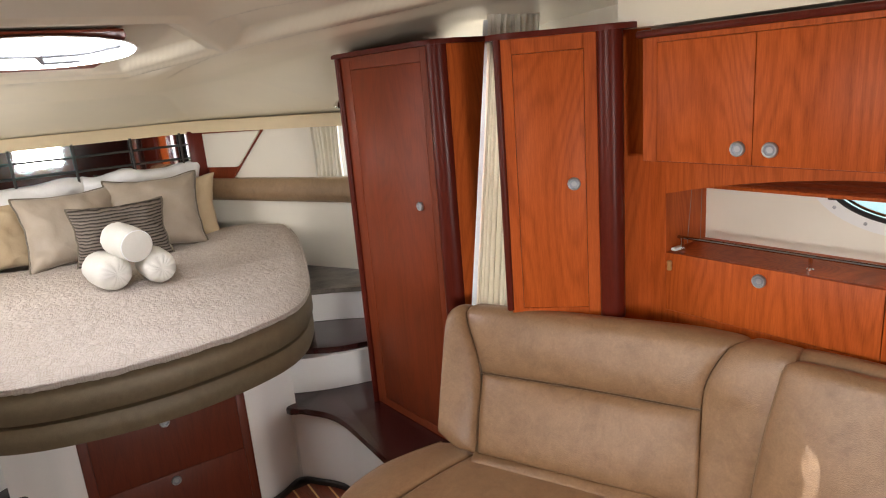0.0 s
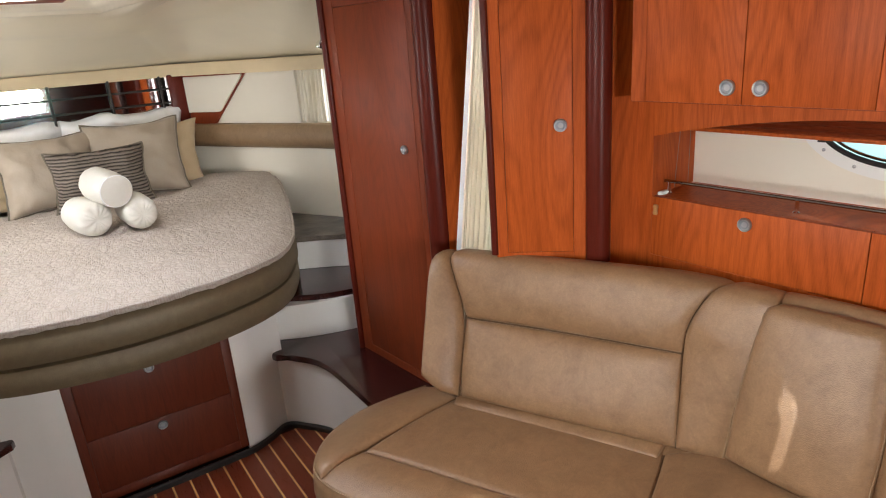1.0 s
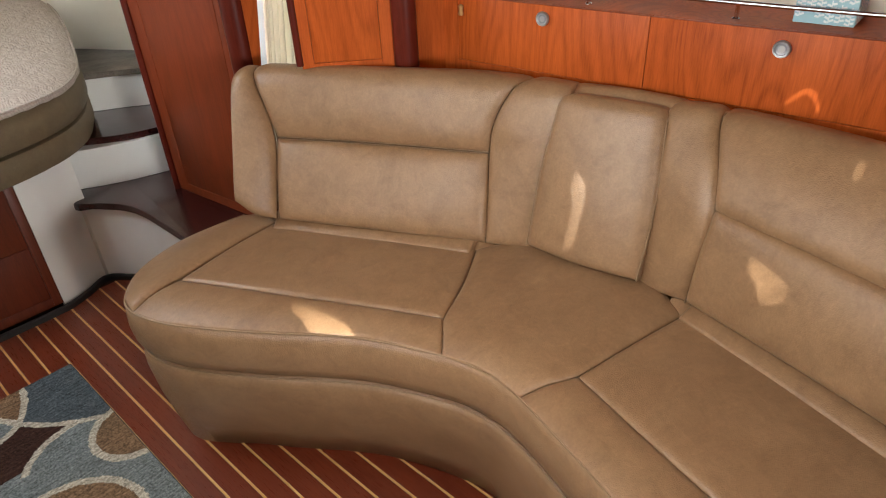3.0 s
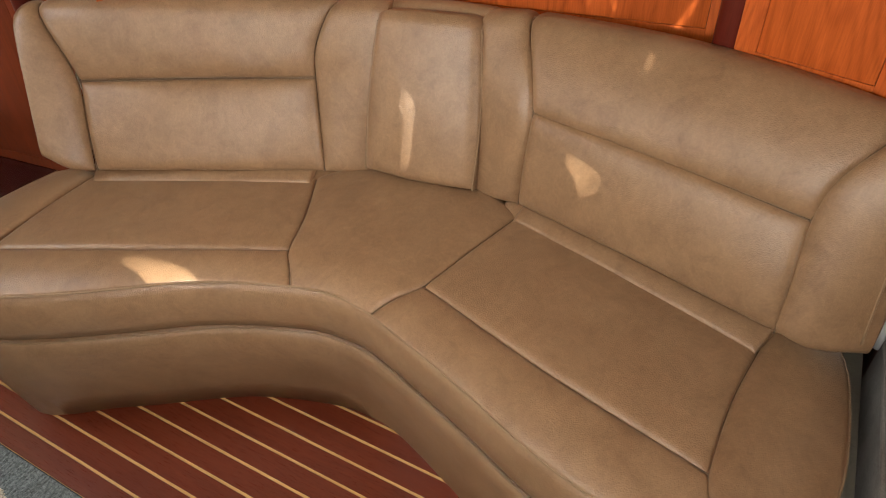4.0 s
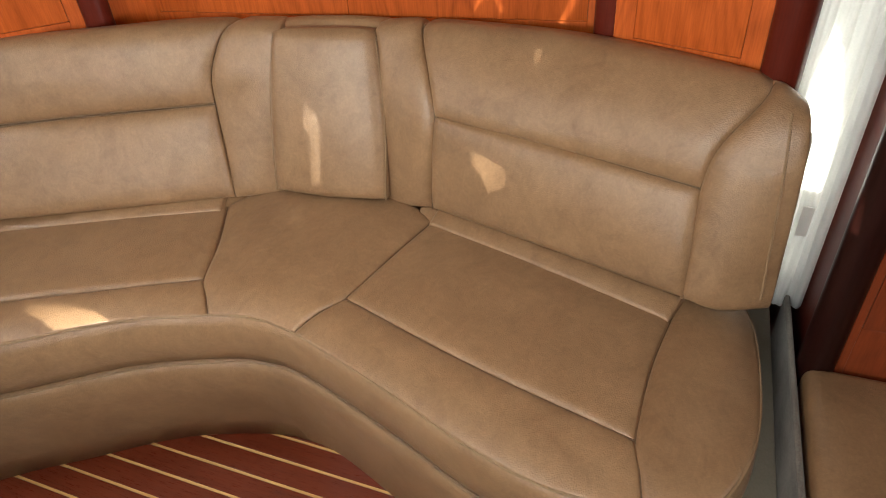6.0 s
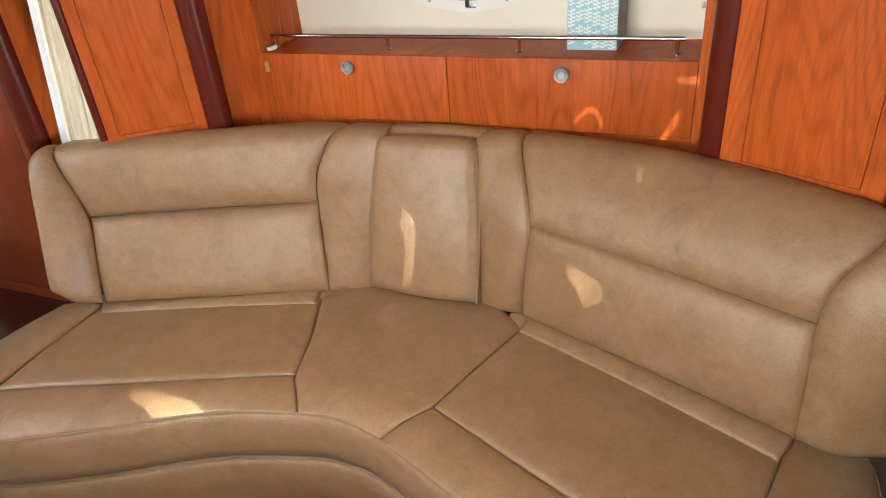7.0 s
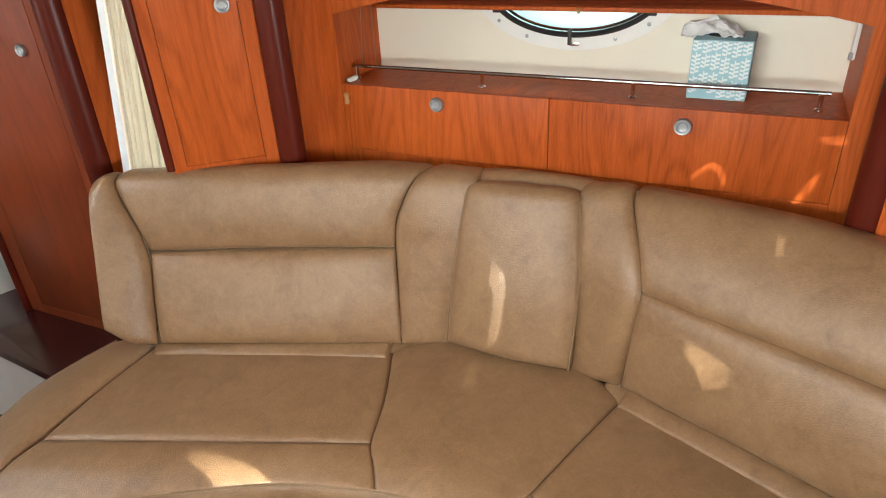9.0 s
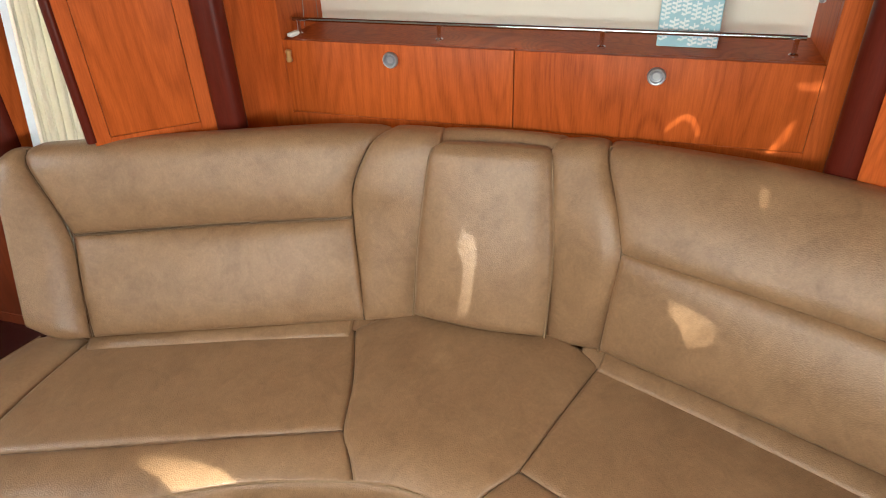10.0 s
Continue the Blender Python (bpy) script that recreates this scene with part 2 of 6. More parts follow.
def quilt_cloth():
    """A matelasse weave: small blocks of ribs that run by turns along and across the bed."""
    m, t, b = mat("woven_coverlet_cloth", 0.9, spec=0.15)
    v = coords(t, (1, 1, 0.2), (0, 0, 12), jitter=False)
    warp = t.nodes.new("ShaderNodeVectorMath")
    wob = node(t, "ShaderNodeTexNoise", Scale=9.0, Detail=2.0)
    t.links.new(v, wob.inputs["Vector"])
    shift = t.nodes.new("ShaderNodeVectorMath")
    shift.operation = "SCALE"
    shift.inputs["Scale"].default_value = 0.035
    t.links.new(wob.outputs["Color"], shift.inputs[0])
    t.links.new(v, warp.inputs[0])
    t.links.new(shift.outputs[0], warp.inputs[1])
    wv = warp.outputs[0]
    ribs = []
    for way in ("X", "Y"):
        w = node(t, "ShaderNodeTexWave", Scale=38.0, Distortion=2.4, Detail=2.0)
        w.bands_direction = way
        t.links.new(wv, w.inputs["Vector"])
        ribs.append(w.outputs["Fac"])
    check = node(t, "ShaderNodeTexBrick", Scale=17.0, Mortar_Size=0.0, Brick_Width=0.62, Row_Height=0.38)
    check.inputs["Color1"].default_value, check.inputs["Color2"].default_value = (0, 0, 0, 1), (1, 1, 1, 1)
    check.offset = 0.43
    t.links.new(wv, check.inputs["Vector"])
    pick = ramp(t, check.outputs["Color"], [(0.42, (0, 0, 0)), (0.58, (1, 1, 1))])
    rib = mix(t, ribs[0], ribs[1], pick)
    soft = noise_tex(t, v, 5.0, 4.0)
    patch = noise_tex(t, v, 22.0, 3.0)
    cells = node(t, "ShaderNodeTexVoronoi", Scale=44.0)
    cells.feature = "DISTANCE_TO_EDGE"
    t.links.new(wv, cells.inputs["Vector"])
    c = ramp(t, rib, [(0.10, (0.435, 0.370, 0.318)), (0.5, (0.508, 0.448, 0.396)), (0.9, (0.550, 0.496, 0.448))])
    c = mix(t, c, ramp(t, patch, [(0.35, (0.450, 0.388, 0.336)), (0.65, (0.550, 0.494, 0.445))]), 0.45)
    c = mix(t, c, ramp(t, cells.outputs["Distance"], [(0.0, (0.66, 0.64, 0.62)), (0.10, (1, 1, 1))]), 0.5, "MULTIPLY")
    c = mix(t, c, ramp(t, soft, [(0.3, (0.455, 0.380, 0.325)), (0.7, (0.545, 0.478, 0.418))]), 0.25)
    t.links.new(c, b.inputs["Base Color"])
    n1 = bump(t, b, noise_tex(t, v, 34.0, 3.0, 0.7), 0.45, 0.005)
    n1 = bump(t, b, cells.outputs["Distance"], 0.5, 0.014, n1)
    n1 = bump(t, b, rib, 0.24, 0.0025, n1)
    bump(t, b, noise_tex(t, v, 190.0, 2.0), 0.4, 0.002, n1)
    return m


STRIPES, QUILT = striped_cloth(), quilt_cloth()


def plain(name, color, rough=0.4, metal=0.0, emit=0.0):
    m, t, b = mat(name, rough, metal)
    v = coords(t)
    n = noise_tex(t, v, 40.0, 3.0)
    t.links.new(ramp(t, n, [(0.3, tuple(x * 0.94 for x in color)), (0.7, tuple(min(1, x * 1.04) for x in color))]), b.inputs["Base Color"])
    if emit:
        b.inputs["Emission Color"].default_value = (*color, 1)
        b.inputs["Emission Strength"].default_value = emit
    return m


RAIL_CHROME = plain("dark_polished_chrome", (0.42, 0.42, 0.43), 0.12, 1.0)
CHROME = plain("polished_chrome", (0.80, 0.80, 0.80), 0.12, 1.0)
SATIN_METAL = plain("satin_nickel", (0.38, 0.385, 0.39), 0.42, 0.75)
BUTTON_GREY = plain("grey_button", (0.28, 0.29, 0.31), 0.45, 0.5)
BRASS = plain("brass_pull", (0.55, 0.30, 0.12), 0.4, 0.3)
SMOKE = plain("dark_mirror_bar", (0.022, 0.016, 0.014), 0.65)
HATCH_GLOW = plain("daylit_hatch_lens", (0.93, 0.96, 1.0), 0.4, 0.0, 7.0)
SKY_GLOW = plain("daylight_beyond_glass", (0.62, 0.80, 0.84), 0.5, 0.0, 0.36)
BOW_GLOW = plain("soft_daylight_in_window", (1.0, 0.96, 0.86), 0.5, 0.0, 0.5)
WINDOW_GLOW = plain("daylight_in_window", (1.0, 0.985, 0.96), 0.5, 0.0, 1.5)
MIRROR = plain("mirror_glass", (0.86, 0.87, 0.86), 0.03, 1.0)


def glass():
    m, t, b = mat("port_glass", 0.05)
    b.inputs["Base Color"].default_value = (0.80, 0.93, 0.94, 1)
    b.inputs["Transmission Weight"].default_value = 1.0
    return m


GLASS = glass()


# ---- building helpers ----
def world_of(ob):
    m = ob.matrix_basis.copy()
    while ob.parent:
        m = ob.parent.matrix_basis @ ob.matrix_parent_inverse @ m
        ob = ob.parent
    return m


def finish(bm, name, materials, smooth=True, angle=40.0):
    bmesh.ops.recalc_face_normals(bm, faces=bm.faces)
    me = bpy.data.meshes.new(name)
    bm.to_mesh(me)
    bm.free()
    for m in materials if isinstance(materials, (list, tuple)) else [materials]:
        me.materials.append(m)
    if smooth:
        me.shade_smooth()
        me.set_sharp_from_angle(angle=radians(angle))
    return me


def part(name, bm, material, parent=None, label="", smooth=True, angle=40.0):
    """Links a bmesh in world coordinates as one mesh object under a thing or a part."""
    ob = new(name, finish(bm, name, material, smooth, angle))
    if parent is not None:
        ob.parent = parent
        ob.matrix_parent_inverse = world_of(parent).inverted()
    if label:
        tagged(ob, label)
    return ob


def thing(name, at, label, category, group="", kind=""):
    ob = new(name)
    ob.empty_display_size = 0.05
    ob.matrix_basis = Matrix.Translation(at)
    return tagged(ob, label, category, group, kind)


def box(bm, x0, x1, y0, y1, z0, z1, bevel=0.0, m=None, seg=2):
    made = bmesh.ops.create_cube(bm, size=1.0, matrix=Matrix.Translation(((x0 + x1) / 2, (y0 + y1) / 2, (z0 + z1) / 2)) @ Matrix.Diagonal((abs(x1 - x0), abs(y1 - y0), abs(z1 - z0), 1)))
    vs = made["verts"]
    if bevel:
        edges = list({e for v in vs for e in v.link_edges})
        got = bmesh.ops.bevel(bm, geom=edges, offset=bevel, segments=seg, profile=0.5, affect="EDGES")
        vs = list({v for f in got["faces"] for v in f.verts} | {v for v in vs if v.is_valid})
    if m is not None:
        bmesh.ops.transform(bm, matrix=m, verts=[v for v in vs if v.is_valid])
    return bm


def cube(*a, **k):
    return box(bmesh.new(), *a, **k)


def prism(poly, z0, z1, bm=None, bevel=0.0):
    bm = bm or bmesh.new()
    lo = [bm.verts.new((x, y, z0)) for x, y in poly]
    hi = [bm.verts.new((x, y, z1)) for x, y in poly]
    n = len(poly)
    faces = [bm.faces.new(lo[::-1]), bm.faces.new(hi)]
    for i in range(n):
        faces.append(bm.faces.new((lo[i], lo[(i + 1) % n], hi[(i + 1) % n], hi[i])))
    if bevel:
        top = [e for e in faces[1].edges]
        bmesh.ops.bevel(bm, geom=top, offset=bevel, segments=3, profile=0.5, affect="EDGES")
    return bm


def spline(pts, n=24):
    """Points spread evenly by length along a smooth curve through pts."""
    p = np.array(pts, float)
    if len(p) > 2:
        q = np.vstack([2 * p[0] - p[1], p, 2 * p[-1] - p[-2]])
        out = []
        for i in range(1, len(q) - 2):
            for t in np.linspace(0, 1, 12, endpoint=False):
                a, b, c, d = q[i - 1], q[i], q[i + 1], q[i + 2]
                out.append(0.5 * (2 * b + (c - a) * t + (2 * a - 5 * b + 4 * c - d) * t * t + (3 * b - a - 3 * c + d) * t ** 3))
        p = np.vstack([out, p[-1]])
    return along(p, np.linspace(0, 1, n))


def along(p, us):
    seg = np.linalg.norm(np.diff(p, axis=0), axis=1)
    s = np.concatenate([[0], np.cumsum(seg)])
    s /= s[-1]
    return np.stack([np.interp(us, s, p[:, k]) for k in range(p.shape[1])], axis=1)


def tube(pts, r, bm=None, n=8, caps=True):
    bm = bm or bmesh.new()
    p = [Vector(q) for q in pts]
    rings, up = [], None
    for i, q in enumerate(p):
        d = (p[min(i + 1, len(p) - 1)] - p[max(i - 1, 0)]).normalized()
        if up is None:
            up = d.orthogonal().normalized()
        up = (up - d * up.dot(d)).normalized()
        side = d.cross(up)
        rings.append([bm.verts.new(q + r * (math.cos(a) * up + math.sin(a) * side)) for a in (2 * math.pi * k / n for k in range(n))])
    for a, b in zip(rings, rings[1:]):
        for k in range(n):
            bm.faces.new((a[k], a[(k + 1) % n], b[(k + 1) % n], b[k]))
    if caps:
        bm.faces.new(rings[0][::-1])
        bm.faces.new(rings[-1])
    return bm


def lathe(profile, m, n=24, bm=None):
    """profile: (radius, height) pairs along the local z axis; m: where it stands."""
    bm = bm or bmesh.new()
    rings = []
    for r, h in profile:
        rings.append([bm.verts.new(m @ Vector((r * math.cos(2 * math.pi * k / n), r * math.sin(2 * math.pi * k / n), h))) for k in range(n)])
    for a, b in zip(rings, rings[1:]):
        for k in range(n):
            bm.faces.new((a[k], a[(k + 1) % n], b[(k + 1) % n], b[k]))
    bm.faces.new(rings[0][::-1])
    bm.faces.new(rings[-1])
    return bm


def sheet(grid, bm=None, closed=False):
    """A bmesh from a grid of points, rows of equal length."""
    bm = bm or bmesh.new()
    rows = [[bm.verts.new(p) for p in row] for row in grid]
    for a, b in zip(rows, rows[1:]):
        k = len(a)
        for i in range(k if closed else k - 1):
            bm.faces.new((a[i], a[(i + 1) % k], b[(i + 1) % k], b[i]))
    return bm


def panel(c0, c1, d0, d1, puff=0.012, groove=0.008, rad=0.02, skirt=0.03, toward=(0, 0, 1), wrinkle=0.0, sides="lrbt"):
    """An upholstered panel between four seam curves: bottom c0, top c1, left d0, right d1. It swells from sunken seams."""
    c0, c1, d0, d1 = (spline(c, 60) for c in (c0, c1, d0, d1))
    lu = np.linalg.norm(np.diff((c0 + c1) / 2, axis=0), axis=1).sum()
    lv = np.linalg.norm(np.diff((d0 + d1) / 2, axis=0), axis=1).sum()

    def steps(length):
        e = min(rad / length, 0.3)
        near = np.array([0, 0.06, 0.2, 0.42, 0.7, 1.0]) * e
        k = max(5, int(length / 0.022))
        return np.concatenate([near[:-1], np.linspace(e, 1 - e, k), (1 - near[:-1])[::-1]])
    us, vs = steps(lu), steps(lv)
    C0, C1, D0, D1 = along(c0, us), along(c1, us), along(d0, vs), along(d1, vs)
    u, v = us[None, :, None], vs[:, None, None]
    S = (1 - v) * C0[None] + v * C1[None] + (1 - u) * D0[:, None] + u * D1[:, None]
    S = S - ((1 - u) * (1 - v) * C0[0] + u * (1 - v) * C0[-1] + (1 - u) * v * C1[0] + u * v * C1[-1])
    du = np.gradient(S, us, axis=1)
    dv = np.gradient(S, vs, axis=0)
    N = np.cross(du, dv)
    N /= np.linalg.norm(N, axis=2, keepdims=True) + 1e-9
    if (N.mean(axis=(0, 1)) @ np.array(toward)) < 0:
        N = -N
    rise = lambda d: np.sqrt(np.clip(1 - (1 - np.clip(d / rad, 0, 1)) ** 2, 0, 1))
    one = np.ones_like(us)
    onev = np.ones_like(vs)
    gu = (rise(us * lu) if "l" in sides else one) * (rise((1 - us) * lu) if "r" in sides else one)
    gv = (rise(vs * lv) if "b" in sides else onev) * (rise((1 - vs) * lv) if "t" in sides else onev)
    h = groove * (gu[None, :] * gv[:, None] - 1) + puff * np.outer(np.sin(np.pi * vs) ** 0.42, np.sin(np.pi * us) ** 0.42)
    if wrinkle:
        h = h + wrinkle * np.array([[noise.noise(Vector(S[j, i] * 9.0)) for i in range(len(us))] for j in range(len(vs))]) * np.outer(np.sin(np.pi * vs), np.sin(np.pi * us)) ** 0.5
    P = S + N * h[..., None]
    ring = [P[0, i] for i in range(len(us))] + [P[j, -1] for j in range(1, len(vs))] + [P[-1, i] for i in range(len(us) - 2, -1, -1)] + [P[j, 0] for j in range(len(vs) - 2, 0, -1)]
    ringn = [N[0, i] for i in range(len(us))] + [N[j, -1] for j in range(1, len(vs))] + [N[-1, i] for i in range(len(us) - 2, -1, -1)] + [N[j, 0] for j in range(len(vs) - 2, 0, -1)]
    bm = sheet(P)
    bm.verts.ensure_lookup_table()
    w, hgt = len(us), len(vs)
    idx = [i for i in range(w)] + [j * w + w - 1 for j in range(1, hgt)] + [(hgt - 1) * w + i for i in range(w - 2, -1, -1)] + [j * w for j in range(hgt - 2, 0, -1)]
    top = [bm.verts[k] for k in idx]
    low = [bm.verts.new(p - n * skirt) for p, n in zip(ring, ringn)]
    for k in range(len(idx)):
        bm.faces.new((top[k], top[(k + 1) % len(idx)], low[(k + 1) % len(idx)], low[k]))
    return bm


def sweep(path, profile, n=90, bm=None, close=True, lean=None):
    """profile of (inset, z) swept along a plan path; inset is measured to the right-hand side of the path."""
    p = spline([(x, y, 0) for x, y in path], n)
    t = np.gradient(p, axis=0)
    t /= np.linalg.norm(t, axis=1, keepdims=True)
    right = np.stack([t[:, 1], -t[:, 0]], axis=1)
    more = [lean(p[i, 1]) if lean else 0.0 for i in range(n)]
    top = max(z for _, z in profile)
    off = lambda i, o, z: o - more[i] * (1 - z / top) ** 1.3
    return sheet([[(p[i, 0] + right[i, 0] * off(i, o, z), p[i, 1] + right[i, 1] * off(i, o, z), z) for o, z in profile] for i in range(n)], bm, close)


def frame_on(p0, p1, out):
    """A frame on a vertical face from p0 to p1 in plan: local x along it, local y out of it towards the plan point out, z up."""
    a, b = Vector((*p0, 0)), Vector((*p1, 0))
    x = (b - a).normalized()
    y = Vector((-x.y, x.x, 0))
    if y.dot(Vector((*out, 0)) - a) < 0:
        y = -y
    m = Matrix.Identity(4)
    m.col[0], m.col[1], m.col[2], m.col[3] = (*x, 0), (*y, 0), (0, 0, 1, 0), (*a, 1)
    return m, (b - a).length


def knob(m, x, z, parent, r=0.0175):
    """A round push-button latch on a face whose frame is m."""
    at = m @ Matrix.Translation((x, 0.0, z)) @ Matrix.Rotation(radians(-90), 4, "X")
    k = part("knob", lathe([(r * 0.9, 0), (r, 0.004), (r, 0.008), (r * 0.90, 0.0108), (r * 0.74, 0.0104), (r * 0.64, 0.0068)], at), SATIN_METAL, parent, "round satin nickel push knob")
    part("button", lathe([(r * 0.62, 0.0045), (r * 0.62, 0.0078), (r * 0.5, 0.0072), (r * 0.2, 0.0060)], at, 20), BUTTON_GREY, k)
    return k


def door_on(m, x0, x1, z0, z1, parent, material, name="door", knob_at=None, thick=0.018, label=""):
    d = part(name, cube(x0 + 0.0010, x1 - 0.0010, -thick, 0.0, z0 + 0.0010, z1 - 0.0010, bevel=0.0010, m=m), material, parent, label)
    if knob_at:
        knob(m, *knob_at[:2], d, *knob_at[2:])
    return d


# ---- the shell of the cabin ----
MID = 0.24                                   # centre line of the boat
HULL = [(0.85, 3.80), (1.38, 2.83), (1.56, 2.20), (1.70, 1.60), (1.80, 0.90), (1.86, 0.0), (1.86, -2.2)]
PORT = [(-0.37, 3.80), (-0.90, 2.83), (-1.20, 2.20), (-1.20, -2.2)]


def hull_x(y):
    ys, xs = [p[1] for p in HULL][::-1], [p[0] for p in HULL][::-1]
    return float(np.interp(y, ys, xs))


def smooth(a, b, x):
    t = min(max((x - a) / (b - a), 0.0), 1.0)
    return t * t * (3 - 2 * t)


def ceiling_z(x, y):
    z = min(1.742 - 0.086 * (y - 2.05), 1.95)
    half = hull_x(y) - MID
    d = min(half - abs(x - MID), 3.80 - y)
    fore = smooth(1.75, 2.5, y)
    edge = 1.487 + (z - 1.487) * smooth(-0.02, 0.62, d) ** 0.8
    z = z * (1 - fore) + edge * fore
    hexa = max(abs(x - 0.087) * 0.95 + abs(y - 2.05) * 0.45, abs(y - 2.05) * 1.05)
    z += 0.034 * (1 - smooth(0.395, 0.43, hexa)) - 0.012 * (1 - smooth(0.0, 0.03, abs(hexa - 0.47)))
    side = abs(x - MID) + MID
    near = np.interp(y, (1.30, 1.44, 1.52, 1.64, 1.77, 1.86, 2.10), (0.72, 0.625, 0.536, 0.459, 0.427, 0.394, 0.36))
    off = np.interp(y, (1.40, 1.74, 1.85, 2.02, 2.23, 2.53, 2.75), (0.99, 0.777, 0.704, 0.617, 0.527, 0.480, 0.46))
    z += 0.034 * smooth(0.0, 0.034, side - near) * smooth(0.0, 0.050, off - side) * (1 - smooth(2.45, 2.72, y)) * smooth(0.49, 0.58, hexa)
    return z + 0.016 * smooth(0.0, 0.02, side - off - 0.06) * (1 - smooth(0.05, 0.18, side - off - 0.06)) * (1 - smooth(2.4, 2.8, y))


def build_ceiling():
    ys = np.concatenate([np.linspace(-2.25, 1.0, 40)[:-1], np.linspace(1.0, 3.86, 260)])
    rows = [[(x, y, ceiling_z(x, y)) for x in np.linspace(-1.3, 1.95, 260)] for y in ys]
    ob = part("ceiling", sheet(rows), CREAM, angle=80)
    mod = ob.modifiers.new("thickness", "SOLIDIFY")
    mod.thickness, mod.offset = 0.03, 1.0
    return tagged(ob, "moulded cream vinyl headliner sloping towards the bow", "ceiling", kind="structure")


build_ceiling()


def wall_strip(name, line, z0, z1, out, label, material=CREAM_WALL, thick=0.03):
    bm = bmesh.new()
    p = [Vector((x, y, 0)) for x, y in line]
    inner, outer = [], []
    for i, q in enumerate(p):
        d = (p[min(i + 1, len(p) - 1)] - p[max(i - 1, 0)]).normalized()
        n = Vector((d.y, -d.x, 0)) * out
        inner.append(q)
        outer.append(q + n * thick)
    sheet([[(i.x, i.y, z0), (i.x, i.y, z1), (o.x, o.y, z1), (o.x, o.y, z0)] for i, o in zip(inner, outer)], bm, True)
    bm.verts.ensure_lookup_table()
    bm.faces.new(bm.verts[:4])
    bm.faces.new(bm.verts[-4:])
    ob = part(name, bm, material)
    return tagged(ob, label, "wall", kind="structure")


wall_strip("wall_starboard", HULL, 0.0, 1.98, -1, "cream vinyl hull side narrowing towards the bow")
wall_strip("wall_bow", [(-0.40, 3.80), (0.88, 3.80)], 0.0, 1.70, -1, "cream bow bulkhead behind the berth")
wall_strip("wall_port_forward", PORT[:3], 0.0, 1.95, 1, "cream hull side on the port bow")


def sun_gap(points):
    """The outline of a hole in the unseen port wall through which sunlight reaches the given spots."""
    out = []
    for x, y, z in points:
        s = (x + 1.20) / SUN_DIR.x
        out.append((y - SUN_DIR.y * s, z - SUN_DIR.z * s))
    return out


# wanted sun patches; each gets its own hole in the port wall
SEAT_SPOT = [(0.764, 1.024, 0.507), (0.769, 0.979, 0.511), (0.769, 0.910, 0.511), (0.769, 0.860, 0.506), (0.762, 0.820, 0.494), (0.728, 0.880, 0.494), (0.704, 0.916, 0.495), (0.716, 0.952, 0.506)]
CUSHION_STREAK = [(1.292, 0.602, 0.771), (1.289, 0.573, 0.750), (1.281, 0.563, 0.719), (1.270, 0.567, 0.672), (1.260, 0.568, 0.623), (1.253, 0.576, 0.585), (1.250, 0.598, 0.572), (1.262, 0.593, 0.646), (1.273, 0.590, 0.695), (1.280, 0.607, 0.725)]
SEAT_GLINT = [(1.201, 0.669, 0.530), (1.255, 0.564, 0.533), (1.243, 0.543, 0.534), (1.191, 0.594, 0.533), (1.132, 0.564, 0.533), (1.136, 0.595, 0.532), (1.178, 0.622, 0.532)]
BACK_SPOT = [(1.259, 0.179, 0.721), (1.244, 0.137, 0.716), (1.227, 0.093, 0.705), (1.218, 0.093, 0.668), (1.229, 0.134, 0.636), (1.239, 0.152, 0.676), (1.251, 0.178, 0.692)]
DRAPE_SPOT = [(1.297, -0.445, 1.010), (1.297, -0.466, 0.960), (1.293, -0.491, 0.861), (1.302, -0.505, 0.758), (1.299, -0.511, 0.705), (1.300, -0.440, 0.700), (1.300, -0.430, 0.841), (1.304, -0.434, 0.930)]
FLAP_ARC = [(1.517, 0.258, 0.930), (1.519, 0.236, 0.966), (1.521, 0.215, 0.981), (1.523, 0.196, 0.974), (1.524, 0.180, 0.938), (1.523, 0.190, 0.932), (1.522, 0.203, 0.960), (1.520, 0.220, 0.966), (1.518, 0.243, 0.944)]
FLAP_STREAK = [(1.538, 0.020, 0.985), (1.538, 0.027, 0.944), (1.540, 0.046, 0.912), (1.540, 0.066, 0.900), (1.540, 0.056, 0.920), (1.537, 0.036, 0.966)]
FLAP_GLINT = [(1.537, 0.040, 1.050), (1.541, -0.005, 1.058), (1.541, -0.010, 1.040), (1.538, 0.026, 1.036)]
TOP_GLINT = [(1.357, 0.067, 0.920), (1.351, 0.052, 0.918), (1.327, 0.052, 0.895), (1.330, 0.066, 0.896)]
RAIL_STREAK = [(1.552, 0.080, 1.288), (1.560, 0.000, 1.312), (1.562, -0.040, 1.322), (1.562, -0.046, 1.312), (1.558, 0.010, 1.296)]
DOOR_GLINT = [(1.436, -0.012, 1.378), (1.438, -0.046, 1.386), (1.438, -0.046, 1.362), (1.436, -0.018, 1.360)]
SHELF_SPOT = [(1.490, 0.760, 1.086), (1.490, 0.640, 1.086), (1.566, 0.634, 1.086), (1.550, 0.690, 1.086)]
SHELF_STRIP = [(1.495, 0.624, 1.086), (1.500, 0.480, 1.086), (1.545, 0.495, 1.086), (1.562, 0.595, 1.086)]
GAPS = [sun_gap(g) for g in (SEAT_SPOT, CUSHION_STREAK, SEAT_GLINT, BACK_SPOT, DRAPE_SPOT, FLAP_ARC, FLAP_STREAK, FLAP_GLINT, TOP_GLINT, RAIL_STREAK, DOOR_GLINT, SHELF_SPOT, SHELF_STRIP)]


